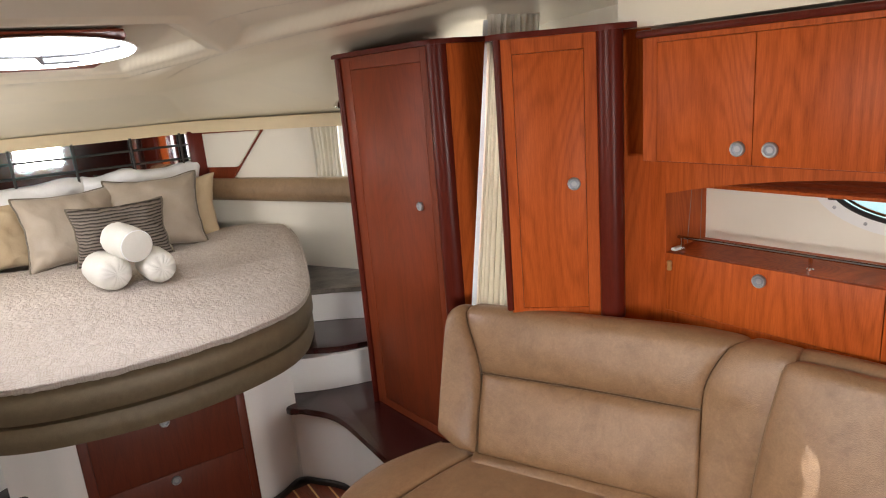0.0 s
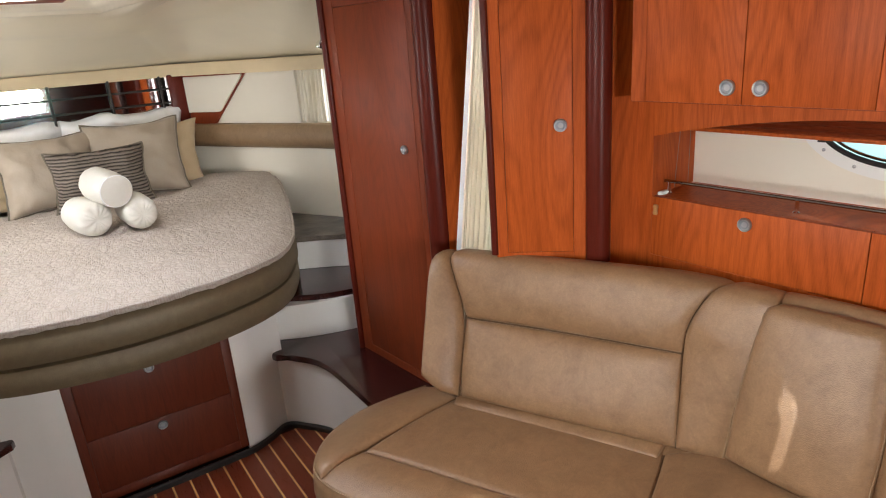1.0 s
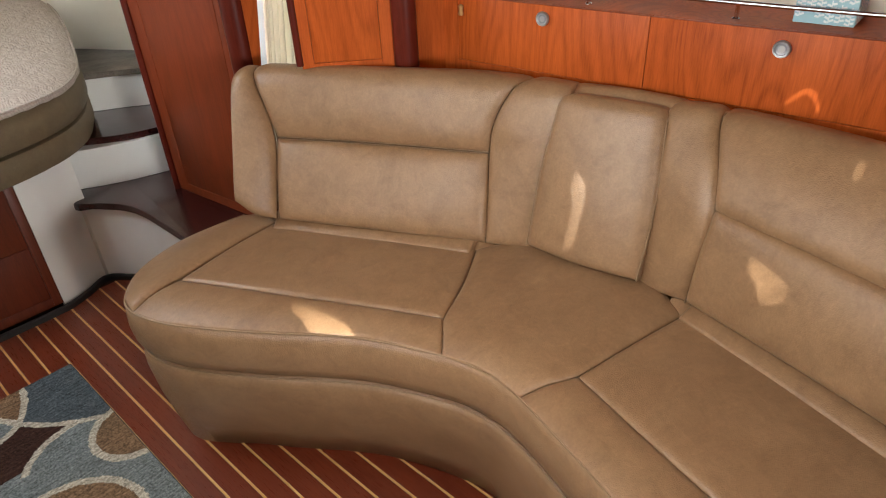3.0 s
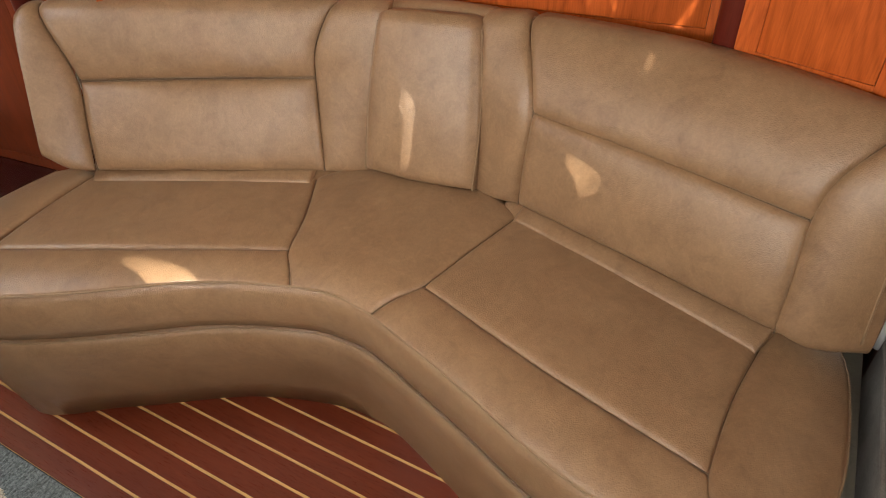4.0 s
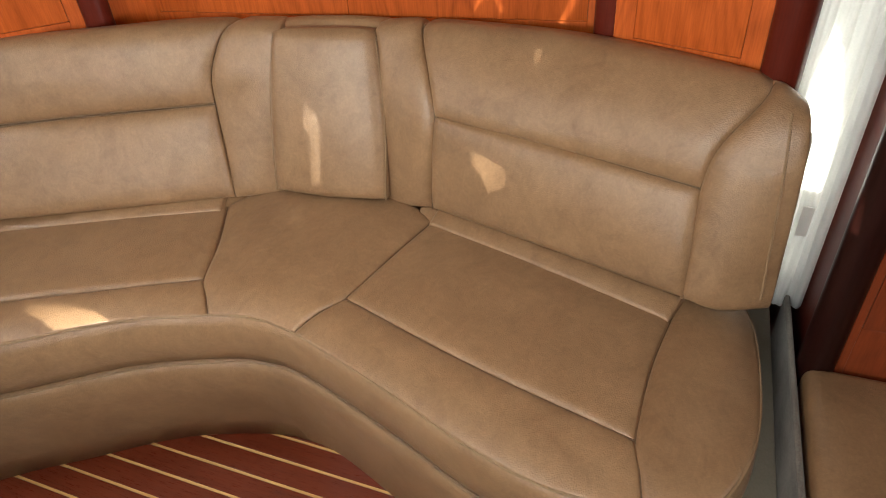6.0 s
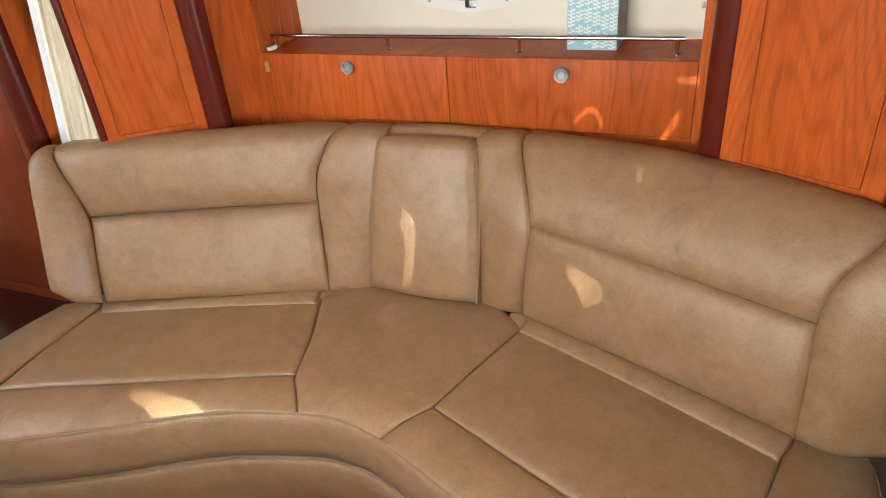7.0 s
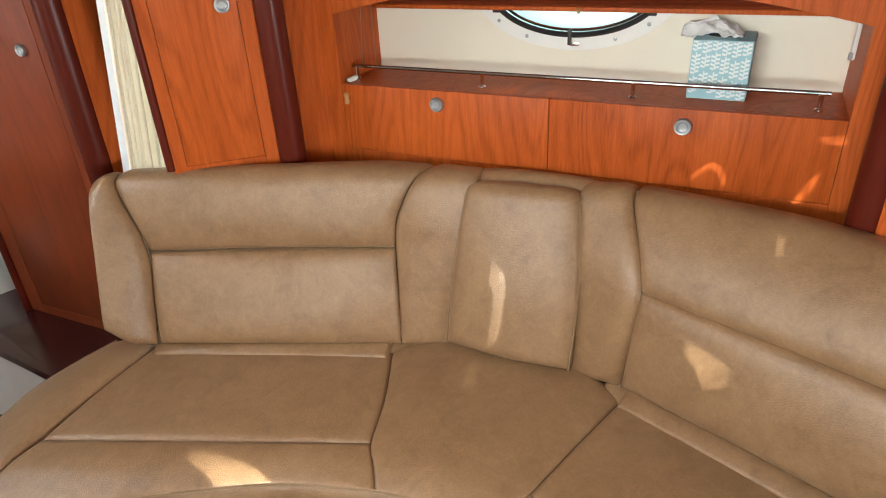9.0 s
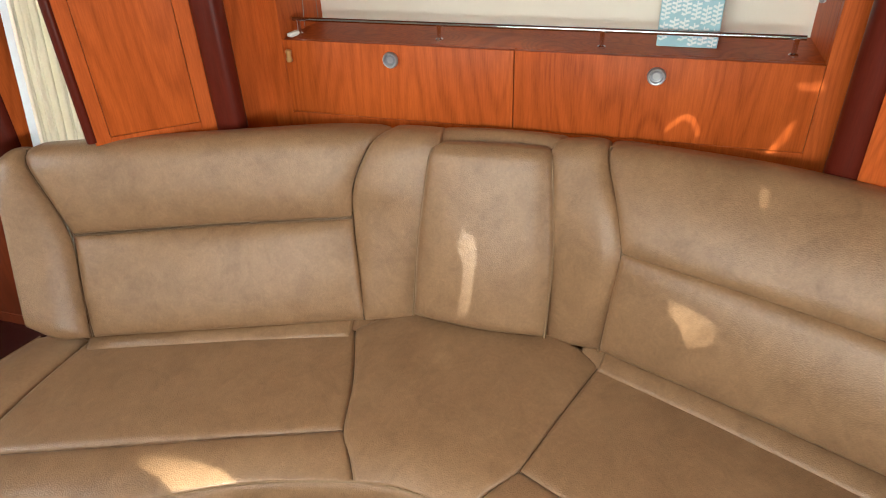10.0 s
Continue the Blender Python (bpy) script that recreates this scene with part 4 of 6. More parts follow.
def curtain_sheet(m, x0, x1, z0, z1, folds, depth, n=90, splay=0.0, seed=1):
    r = random.Random(seed)
    ph = [r.uniform(0, 6.28) for _ in range(4)]
    rows = []
    for j in range(26):
        f = j / 25
        z = z1 + (z0 - z1) * f
        row = []
        for i in range(n):
            u = i / (n - 1)
            x = x0 + (x1 - x0) * (u + splay * f * (u - 0.5))
            y = depth * (0.6 * math.sin(folds * 6.283 * u + ph[0] + 0.5 * math.sin(3 * f + ph[1])) + 0.3 * math.sin(folds * 2.3 * 6.283 * u + ph[2]) + 0.2 * math.sin(5 * u + 4 * f + ph[3]))
            row.append(m @ Vector((x, y, z)))
        rows.append(row)
    bm = sheet(rows)
    return bm


def cloth(bm, name, material, parent, label=""):
    ob = part(name, bm, material, parent, label, angle=80)
    mod = ob.modifiers.new("thickness", "SOLIDIFY")
    mod.thickness = 0.0015
    return ob


bow_curtain = thing("window_curtain", (1.3, 2.96, 1.17), "small cream pleated curtain at the hull window", "curtain", "curtains")
cloth(curtain_sheet(MW @ Matrix.Translation((0, 0.02, 0)), 0.83, 0.99, 1.172, 1.43, 5, 0.017, seed=4), "drape", CURTAIN, bow_curtain)
tagged(part("backdrop", cube(0.835, 1.115, 0.002, 0.004, 1.176, 1.424, m=MW), BOW_GLOW, smooth=False), "daylight behind the bow window curtain", "backdrop", kind="structure")
cloth(curtain_sheet(MW @ Matrix.Translation((0, 0.012, 0)), 0.985, 1.12, 1.172, 1.43, 2, 0.004, seed=5), "lining", SHEER, bow_curtain)

hatch = thing("bow_hatch", (0.087, 2.05, 1.74), "round daylit deck hatch in the headliner", "hatch")
HM = pose(0.087, 2.05, 1.752, 180 - 4.4, 0, 0)
part("lens", lathe([(0.244, 0.0045), (0.244, 0.009), (0.236, 0.011)], HM, 56), HATCH_GLOW, hatch, "bright daylit acrylic lens")
part("rim", lathe([(0.240, 0.0), (0.252, 0.001), (0.252, 0.004), (0.240, 0.0044)], HM, 56), WHITE_PLASTIC, hatch)
oct_plate = [(-0.185, -0.46), (0.160, -0.46), (0.205, -0.18), (0.205, 0.18), (0.190, 0.254), (-0.185, 0.254), (-0.205, 0.18), (-0.205, -0.18)]
bm = prism(oct_plate, -0.010, -0.004)
bmesh.ops.transform(bm, matrix=HM, verts=bm.verts)
part("shade_plate", bm, CHERRY_RED_AND_SHADE, hatch, "brown shade plate behind the lens", smooth=False)
part("handle", tube([HM @ Vector(p) for p in ((-0.19, 0.150, 0.013), (-0.11, 0.110, 0.022), (0.0, 0.095, 0.024), (0.11, 0.110, 0.022), (0.19, 0.150, 0.013))], 0.0065), BUTTON_GREY, hatch)
part("latch", tube([HM @ Vector(p) for p in ((0.0, 0.12, 0.020), (0.004, 0.08, 0.026), (0.010, 0.03, 0.028), (0.10, 0.015, 0.024))], 0.010), BUTTON_GREY, hatch)


# ---- tall lockers ----
def post_round(x, y, r, z0, z1, parent, material=None):
    return part("corner_post", lathe([(r, z0), (r, z1)], Matrix.Translation((x, y, 0)), 28), material or MAHOGANY, parent, "rounded dark mahogany corner post")


def face_frame(m, length, z0, z1, dx0, dx1, dz0, dz1, material, parent, thick=0.02, x_from=0.0):
    bm = bmesh.new()
    for x0, x1, a, b in ((x_from, dx0, z0, z1), (dx1, length, z0, z1), (dx0, dx1, z0, dz0), (dx0, dx1, dz1, z1)):
        box(bm, x0, x1, -thick, 0.0, a, b, bevel=0.0008, m=m, seg=1)
    return part("face_frame", bm, material, parent)


def build_forward_locker():
    t = thing("forward_locker", (1.08, 1.9, 0.35), "tall cherry hanging locker with dark rounded corner post", "locker", "tall lockers")
    m, L = frame_on((1.018, 2.165), (1.072, 1.652), (0, 1.9))
    z0, z1 = 0.351, 1.698
    face_frame(m, L, z0, z1, 0.062, 0.470, 0.385, 1.655, CHERRY_RED_AND_SHADE, t)
    door_on(m, 0.062, 0.470, 0.385, 1.655, t, CHERRY_RED_AND_SHADE, knob_at=(0.411, 1.203, 0.0148), label="darker red cherry door with a nickel knob")
    part("carcass", prism([(1.045, 2.16), (1.10, 1.64), (1.115, 1.64), (1.28, 2.16)], z0, z1 - 0.002), GAP_SHADE, t, smooth=False)
    part("edge_post", tube([(1.012, 2.172, z0), (1.012, 2.172, z1)], 0.012, n=12), MAHOGANY, t, "dark mahogany edge trim")
    post_round(1.088, 1.630, 0.036, z0, z1, t)
    bm = bmesh.new()
    pts = [(1.098, z0), (1.098, z1), (1.238, z1), (1.118, 0.86), (1.118, z0)]
    a = [bm.verts.new((x, 1.594, z)) for x, z in pts]
    b = [bm.verts.new((x, 1.612, z)) for x, z in pts]
    bm.faces.new(a)
    bm.faces.new(b[::-1])
    for i in range(5):
        bm.faces.new((a[i], a[(i + 1) % 5], b[(i + 1) % 5], b[i]))
    part("side_panel", bm, CHERRY, t, "orange cherry side panel tapering downwards", smooth=False)
    top = smooth_poly([(0.995, 2.19), (1.0, 2.10), (1.03, 1.80), (1.050, 1.625), (1.075, 1.592), (1.12, 1.582), (1.25, 1.580)], 30)
    part("top_moulding", prism(top + [(1.36, 2.19)], z1, z1 + 0.015, bevel=0.006), MAHOGANY, t, "dark mahogany top moulding")
    return t


build_forward_locker()

lamp_at = Vector((1.022, 2.195, 1.545))
rl = thing("reading_lamp", tuple(lamp_at), "small chrome reading lamp on the locker side", "lamp")
part("bracket", tube([lamp_at + Vector(p) for p in ((0.0, -0.012, 0.012), (0.0, 0.010, 0.014), (-0.006, 0.018, 0.006))], 0.006), CHROME, rl)
part("head", lathe([(0.006, 0.0), (0.011, -0.006), (0.013, -0.022), (0.012, -0.026)], Matrix.Translation(lamp_at + Vector((-0.006, 0.018, 0.006))) @ Matrix.Rotation(radians(25), 4, "Y"), 16), CHROME, rl)


def build_middle_locker():
    t = thing("middle_locker", (1.2, 1.3, 0.55), "tall angled cherry locker with dark rounded corner post", "locker", "tall lockers")
    m, L = frame_on((1.086, 1.366), (1.296, 1.174), (0.5, 0.5))
    z0, z1 = 0.915, 1.684
    face_frame(m, L, z0, z1, 0.052, 0.236, 0.942, 1.645, CHERRY, t, x_from=0.020)
    door_on(m, 0.052, 0.236, 0.942, 1.645, t, CHERRY, knob_at=(0.203, 1.297), label="orange cherry door with a nickel knob")
    part("carcass", prism([(1.118, 1.360), (1.305, 1.192), (1.44, 1.215), (1.60, 1.50), (1.30, 1.56)], z0, z1 - 0.002), GAP_SHADE, t, smooth=False)
    part("plinth", prism([(1.30, 1.42), (1.46, 1.25), (1.62, 1.50), (1.40, 1.56)], 0.0, z0), GAP_SHADE, t, smooth=False)
    part("edge_post", tube([(1.0975, 1.3575, 0.937), (1.0975, 1.3575, z1)], 0.010, n=14), MAHOGANY, t, "dark mahogany edge trim")
    post_round(1.312, 1.166, 0.034, z0, z1, t)
    mm, LL = frame_on((1.328, 1.168), (1.437, 1.138), (1.0, 0.8))
    part("side_panel", cube(0, LL, -0.018, 0, 0.60, z1, m=mm), CHERRY, t, smooth=False)
    top = smooth_poly([(1.078, 1.378), (1.112, 1.322), (1.20, 1.245), (1.275, 1.165), (1.305, 1.122), (1.36, 1.12), (1.46, 1.16)], 30)
    part("top_moulding", prism(top + [(1.60, 1.50), (1.30, 1.56)], z1, z1 + 0.015, bevel=0.006), MAHOGANY, t, "dark mahogany top moulding")
    return t


build_middle_locker()


def build_aft_locker():
    t = thing("saloon_aft_locker", (1.38, -0.2, 0.55), "tall cherry locker beside the shelf cabinet", "locker", "tall lockers")
    m, L = frame_on((1.409, -0.078), (1.305, -0.352), (0.5, 0.2))
    z0, z1 = 0.90, 1.70
    face_frame(m, L, z0, z1, 0.043, 0.252, 0.938, 1.645, CHERRY, t)
    door_on(m, 0.043, 0.252, 0.938, 1.645, t, CHERRY, knob_at=(0.074, 1.299), label="orange cherry door with a nickel knob")
    part("carcass", prism([(1.43, -0.082), (1.326, -0.348), (1.50, -0.41), (1.78, -0.35), (1.70, -0.07)], z0, z1 - 0.002), GAP_SHADE, t, smooth=False)
    part("plinth", prism([(1.53, -0.10), (1.45, -0.36), (1.50, -0.41), (1.78, -0.35), (1.70, -0.07)], 0.0, z0), GAP_SHADE, t, smooth=False)
    post_round(1.452, -0.068, 0.036, z0, z1, t)
    post_round(1.290, -0.380, 0.034, z0, z1, t)
    top = smooth_poly([(1.42, -0.03), (1.395, -0.07), (1.34, -0.22), (1.28, -0.36), (1.26, -0.42)], 24)
    part("top_moulding", prism(top + [(1.5, -0.44), (1.75, -0.35), (1.70, -0.05)], z1, z1 + 0.015, bevel=0.006), MAHOGANY, t, "dark mahogany top moulding")
    return t


build_aft_locker()

# curtain in the slot between the forward and the middle locker
slot = thing("slot_curtain", (1.3, 1.63, 0.84), "cream pleated curtain hanging between two lockers", "curtain", "curtains")
SM = Matrix(((1, 0, 0.135, -0.108), (0, 1, 0, 1.628), (0, 0, 1, 0), (0, 0, 0, 1)))
cloth(curtain_sheet(SM, 1.150, 1.36, 0.80, 1.800, 8, 0.012, n=140, seed=8), "drape", CURTAIN, slot)
bm = bmesh.new()
pts = [(1.246, 1.76), (1.262, 1.76), (1.220, 1.40), (1.136, 0.80), (1.108, 0.80), (1.118, 0.90)]
vs = [[bm.verts.new((x, y, z)) for x, z in pts] for y in (1.604, 1.6055)]
bm.faces.new(vs[0])
bm.faces.new(vs[1][::-1])
for i in range(len(pts)):
    bm.faces.new((vs[0][i], vs[0][(i + 1) % 6], vs[1][(i + 1) % 6], vs[1][i]))
LINING = fabric("white_lining", (0.84, 0.86, 0.88), (0.91, 0.93, 0.95), 300.0, 0.1, 0.85, 0.42)
part("lining", bm, LINING, slot, "white lining edge", smooth=False)


tagged(part("backdrop", cube(1.12, 1.50, 1.66, 1.665, 0.80, 1.64), WINDOW_GLOW, smooth=False), "pale daylight beyond the curtained hull window", "backdrop", kind="structure")

# ---- shelf cabinet and upper cabinet along the hull ----
WM = pose(1.5403, 0, 0, 0, 0, 5.2)


def W(a, b, z=0.0):
    return WM @ Vector((a, b, z))


TOPB = 1.20
FW, _ = frame_on(tuple(W(0, TOPB)[:2]), tuple(W(0, -0.05)[:2]), (0, 0.5))


def arch_z(b):
    return 1.319 - 0.068 * (abs(b - 0.545) / 0.548) ** 1.9


def build_shelf_cabinet():
    t = thing("shelf_cabinet", tuple(W(0.05, 0.55, 0.55)), "cherry shelf cabinet with an arched open niche", "cabinet")
    bm = bmesh.new()
    for b0, b1, z0, z1 in ((1.095, 1.148, 0.60, 1.353), (-0.052, -0.004, 0.60, 1.353), (-0.004, 1.095, 0.60, 0.918)):
        box(bm, TOPB - b1, TOPB - b0, -0.02, 0.0, z0, z1, bevel=0.001, m=FW, seg=1)
    part("face_frame", bm, CHERRY, t)
    bs = np.linspace(-0.004, 1.095, 40)
    rows = []
    for b in bs:
        x, z = TOPB - b, arch_z(b)
        rows.append([FW @ Vector(p) for p in ((x, 0, z), (x, 0, 1.353), (x, -0.02, 1.353), (x, -0.02, z))])
    part("arched_rail", sheet(rows, None, True), CHERRY, t, "arched cherry top rail")
    door_on(FW, TOPB - 1.095, TOPB - 0.561, 0.918, 1.086, t, CHERRY, "flap_door", (TOPB - 0.831, 1.054))
    door_on(FW, TOPB - 0.561, TOPB + 0.004, 0.918, 1.086, t, CHERRY, "flap_door", (TOPB - 0.281, 1.051))
    part("shelf", cube(TOPB - 1.13, TOPB + 0.03, -0.25, -0.0195, 1.066, 1.085, m=FW), CHERRY, t, "varnished cherry shelf board", smooth=False)
    part("niche_side", cube(TOPB - 1.115, TOPB - 1.096, -0.25, -0.021, 1.086, 1.353, m=FW), CHERRY, t, smooth=False)
    part("niche_side", cube(TOPB + 0.004, TOPB + 0.022, -0.25, -0.021, 1.086, 1.353, m=FW), CHERRY, t, smooth=False)
    part("carcass", cube(TOPB - 1.18, TOPB + 0.03, -0.2, -0.022, 0.60, 1.06, m=FW), GAP_SHADE, t, smooth=False)
    part("niche_top", cube(TOPB - 1.13, TOPB + 0.03, -0.25, -0.021, 1.335, 1.352, m=FW), CHERRY, t, smooth=False)
    return t


build_shelf_cabinet()

HM2 = FW @ Matrix.Translation((0, -0.205, 0))


def ellipse(cx, cz, a, b, n=64):
    return [(cx + a * math.cos(2 * math.pi * k / n), cz + b * math.sin(2 * math.pi * k / n)) for k in range(n)]


PORT_B, PORT_Z = 0.572, 1.290


def ring_plate(outer, inner, y0, y1, m):
    bm = bmesh.new()
    n = len(outer)
    L = [[bm.verts.new(m @ Vector((x, y, z))) for x, z in pts] for pts, y in ((outer, y0), (outer, y1), (inner, y1), (inner, y0))]
    for a, b in zip(L, L[1:] + L[:1]):
        for i in range(n):
            bm.faces.new((a[i], a[(i + 1) % n], b[(i + 1) % n], b[i]))
    return bm


def build_niche_back():
    """The hull lining behind the shelf with an oval hole for the port."""
    n = 64
    hole = ellipse(TOPB - PORT_B, PORT_Z, 0.205, 0.112, n)
    bm = bmesh.new()
    x0, x1, z0, z1 = TOPB - 1.125, TOPB + 0.06, 1.03, 1.43
    cx = TOPB - PORT_B
    corner_k = [round(math.atan2(z - PORT_Z, x - cx) / (2 * math.pi) * n) % n for x, z in ((x1, z1), (x0, z1), (x0, z0), (x1, z0))]
    fixed = dict(zip(corner_k, ((x1, z1), (x0, z1), (x0, z0), (x1, z0))))
    outer = []
    for k in range(n):
        dx, dz = math.cos(2 * math.pi * k / n), math.sin(2 * math.pi * k / n)
        far = min((x1 - cx if dx > 0 else cx - x0) / max(abs(dx), 1e-6), (z1 - PORT_Z if dz > 0 else PORT_Z - z0) / max(abs(dz), 1e-6))
        outer.append(fixed.get(k, (cx + dx * far, PORT_Z + dz * far)))
    bm = ring_plate(outer, hole, -0.02, 0.0, HM2)
    ob = part("wall_niche", bm, CREAM_WALL, smooth=False)
    return tagged(ob, "cream hull lining behind the shelf", "wall", kind="structure")


build_niche_back()


def build_port():
    t = tagged(thing("window_1", tuple(FW @ Vector((TOPB - PORT_B, -0.2, 1.16))), "oval opening port with white frame and dark gasket", "window"), kind="structure")
    c = (TOPB - PORT_B, PORT_Z)
    part("window_frame", ring_plate(ellipse(*c, 0.242, 0.140), ellipse(*c, 0.206, 0.112), 0.001, 0.010, HM2), WHITE_PLASTIC, t, "white oval frame")
    part("gasket", tube([HM2 @ Vector((x, 0.008, z)) for x, z in ellipse(*c, 0.200, 0.106, 64) + ellipse(*c, 0.200, 0.106, 64)[:1]], 0.0065), BLACK_TRIM, t, "black rubber gasket")
    part("inner_rim", tube([HM2 @ Vector((x, -0.006, z)) for x, z in ellipse(*c, 0.190, 0.097, 64) + ellipse(*c, 0.190, 0.097, 64)[:1]], 0.004), CHROME, t)
    p = part("pane", on_wall(ellipse(*c, 0.19, 0.098), -0.012, -0.008, HM2), GLASS, t)
    p.visible_shadow = False
    for da in (-90, -62, -118, -38, -142, -15, -165):
        x, z = c[0] + 0.224 * math.cos(radians(da)), c[1] + 0.126 * math.sin(radians(da))
        part("screw", lathe([(0.0045, 0.009), (0.0045, 0.0112), (0.002, 0.012)], HM2 @ Matrix.Translation((x, 0, z)) @ Matrix.Rotation(radians(-90), 4, "X"), 10), SATIN_METAL, t)
    latch = part("latch", cube(-0.004, 0.004, 0.008, 0.020, -0.016, 0.020, bevel=0.002, m=HM2 @ Matrix.Translation((c[0], 0, c[1] - 0.112))), BLACK_TRIM, t, "black dog latch")
    part("latch_base", cube(-0.011, 0.011, 0.008, 0.014, -0.004, 0.004, bevel=0.0015, m=HM2 @ Matrix.Translation((c[0] + 0.012, 0, c[1] - 0.126))), CHROME, latch)
    for s in (-1, 1):
        part("hinge_clip", cube(-0.009, 0.009, 0.006, 0.018, -0.007, 0.008, bevel=0.002, m=HM2 @ Matrix.Translation((c[0] + s * 0.182, 0, c[1] - 0.052))), BLACK_TRIM, t)


build_port()
tagged(part("backdrop", cube(TOPB - 0.95, TOPB - 0.2, -0.300, -0.295, 1.12, 1.5, m=FW), SKY_GLOW, smooth=False), "pale daylight beyond the port", "backdrop", kind="structure")

blind = thing("pleated_blind", tuple(FW @ Vector((TOPB - 0.55, -0.19, 1.24))), "wood-tone pleated blind drawn up above the port", "blind")
rows = []
for i in range(60):
    x = TOPB - 1.09 + 1.085 * i / 59
    rows.append([FW @ Vector((x, -0.165 - 0.012 * (k % 2), 1.249 + 0.007 * k)) for k in range(14)])
cloth(sheet(rows), "pleats", CHERRY_RED_AND_SHADE, blind)
part("bottom_bar", cube(TOPB - 1.09, TOPB - 0.002, -0.185, -0.160, 1.241, 1.251, bevel=0.002, m=FW), CHERRY, blind)
part("cord", tube([FW @ Vector((TOPB - 1.07, -0.09, 1.30)), FW @ Vector((TOPB - 1.072, -0.07, 1.10))], 0.0007, n=5), BEIGE_LINER, blind)
part("cord", tube([FW @ Vector((TOPB - 1.06, -0.12, 1.30)), FW @ Vector((TOPB - 1.062, -0.12, 1.10))], 0.0007, n=5), BEIGE_LINER, blind)
part("cord_knob", lathe([(0.003, -0.006), (0.006, 0.0), (0.003, 0.006)], FW @ Matrix.Translation((TOPB - 0.545, -0.155, 1.244)), 10), BRASS, blind)


def build_upper_cabinet():
    t = thing("upper_cabinet", tuple(W(0.0, 0.53, 1.353)), "cherry overhead cabinet with four flush doors", "cabinet")
    m, L = frame_on(tuple(W(-0.104, 1.095)[:2]), tuple(W(-0.104, -0.045)[:2]), (0, 0.5))
    z0, z1 = 1.354, 1.655
    lx = lambda b: 1.095 - b
    bm = bmesh.new()
    for b0, b1, a, c in ((1.055, 1.095, z0, z1), (0.512, 0.552, z0, z1), (-0.045, -0.036, z0, z1), (0.552, 1.055, 1.642, z1), (-0.036, 0.512, 1.642, z1)):
        box(bm, lx(b1), lx(b0), -0.02, 0, a, c, bevel=0.0008, m=m, seg=1)
    part("face_frame", bm, CHERRY, t)
    for b1, b0, kb in ((1.055, 0.812, 0.843), (0.812, 0.552, 0.770), (0.512, 0.254, 0.289), (0.254, -0.036, 0.220)):
        door_on(m, lx(b1), lx(b0), z0, 1.642, t, CHERRY, knob_at=(lx(kb), 1.392))
    part("bottom", cube(0.0, L, -0.36, -0.0005, z0 - 0.0008, z0 + 0.001, m=m), CHERRY_RED_AND_SHADE, t, smooth=False)
    part("carcass", cube(0.001, L - 0.001, -0.34, -0.021, z0 + 0.002, z1 - 0.001, m=m), CHERRY, t, smooth=False)
    part("top_moulding", cube(-0.012, L, -0.36, 0.018, z1, z1 + 0.018, bevel=0.007, m=m), MAHOGANY, t, "dark mahogany top moulding")
    return t


build_upper_cabinet()
hd = part("trim", cube(TOPB - 1.19, TOPB + 0.05, -0.34, 0.075, 1.683, 1.96, m=FW), CREAM)
tagged(hd, "cream headliner return above the cabinets", "trim", kind="structure")

gal = thing("shelf_rail", tuple(W(0.05, 0.55, 1.086)), "polished chrome gallery rail along the shelf", "rail")
part("bar", tube([W(0.050, b, 1.120) for b in (1.088, 0.8, 0.4, 0.03)], 0.0046, n=12), RAIL_CHROME, gal)
for b in (1.076, 0.737, 0.394, 0.045):
    part("post", lathe([(0.0085, 1.0855), (0.0085, 1.089), (0.0048, 1.092), (0.0048, 1.115), (0.007, 1.119)], Matrix.Translation(W(0.050, b)), 14), CHROME, gal)

lat = thing("toggle_pull", tuple(FW @ Vector((TOPB - 1.075, 0.0, 1.04))), "small wooden toggle on the flap door", "pull")
part("pull", lathe([(0.005, -0.014), (0.0072, -0.010), (0.0055, 0.0), (0.0075, 0.010), (0.004, 0.014)], FW @ Matrix.Translation((TOPB - 1.078, 0.0075, 1.052)), 14), BRASS, lat)
cap = thing("blind_cleat", tuple(W(0.03, 1.08, 1.086)), "small white plastic cord cleat on the shelf", "cleat")
part("body", cube(-0.018, 0.018, -0.008, 0.008, 0, 0.010, bevel=0.004, m=Matrix.Translation(W(0.035, 1.082, 1.0855))), WHITE_PLASTIC, cap)
br = thing("blind_bracket", tuple(FW @ Vector((TOPB + 0.0, -0.12, 1.16))), "slim white blind bracket at the niche side", "bracket")
part("body", cube(TOPB - 0.005, TOPB + 0.003, -0.142, -0.134, 1.165, 1.262, bevel=0.003, m=FW), WHITE_PLASTIC, br)
part("clip", cube(TOPB - 0.009, TOPB - 0.001, -0.14, -0.131, 1.165, 1.18, bevel=0.003, m=FW), SATIN_METAL, br)


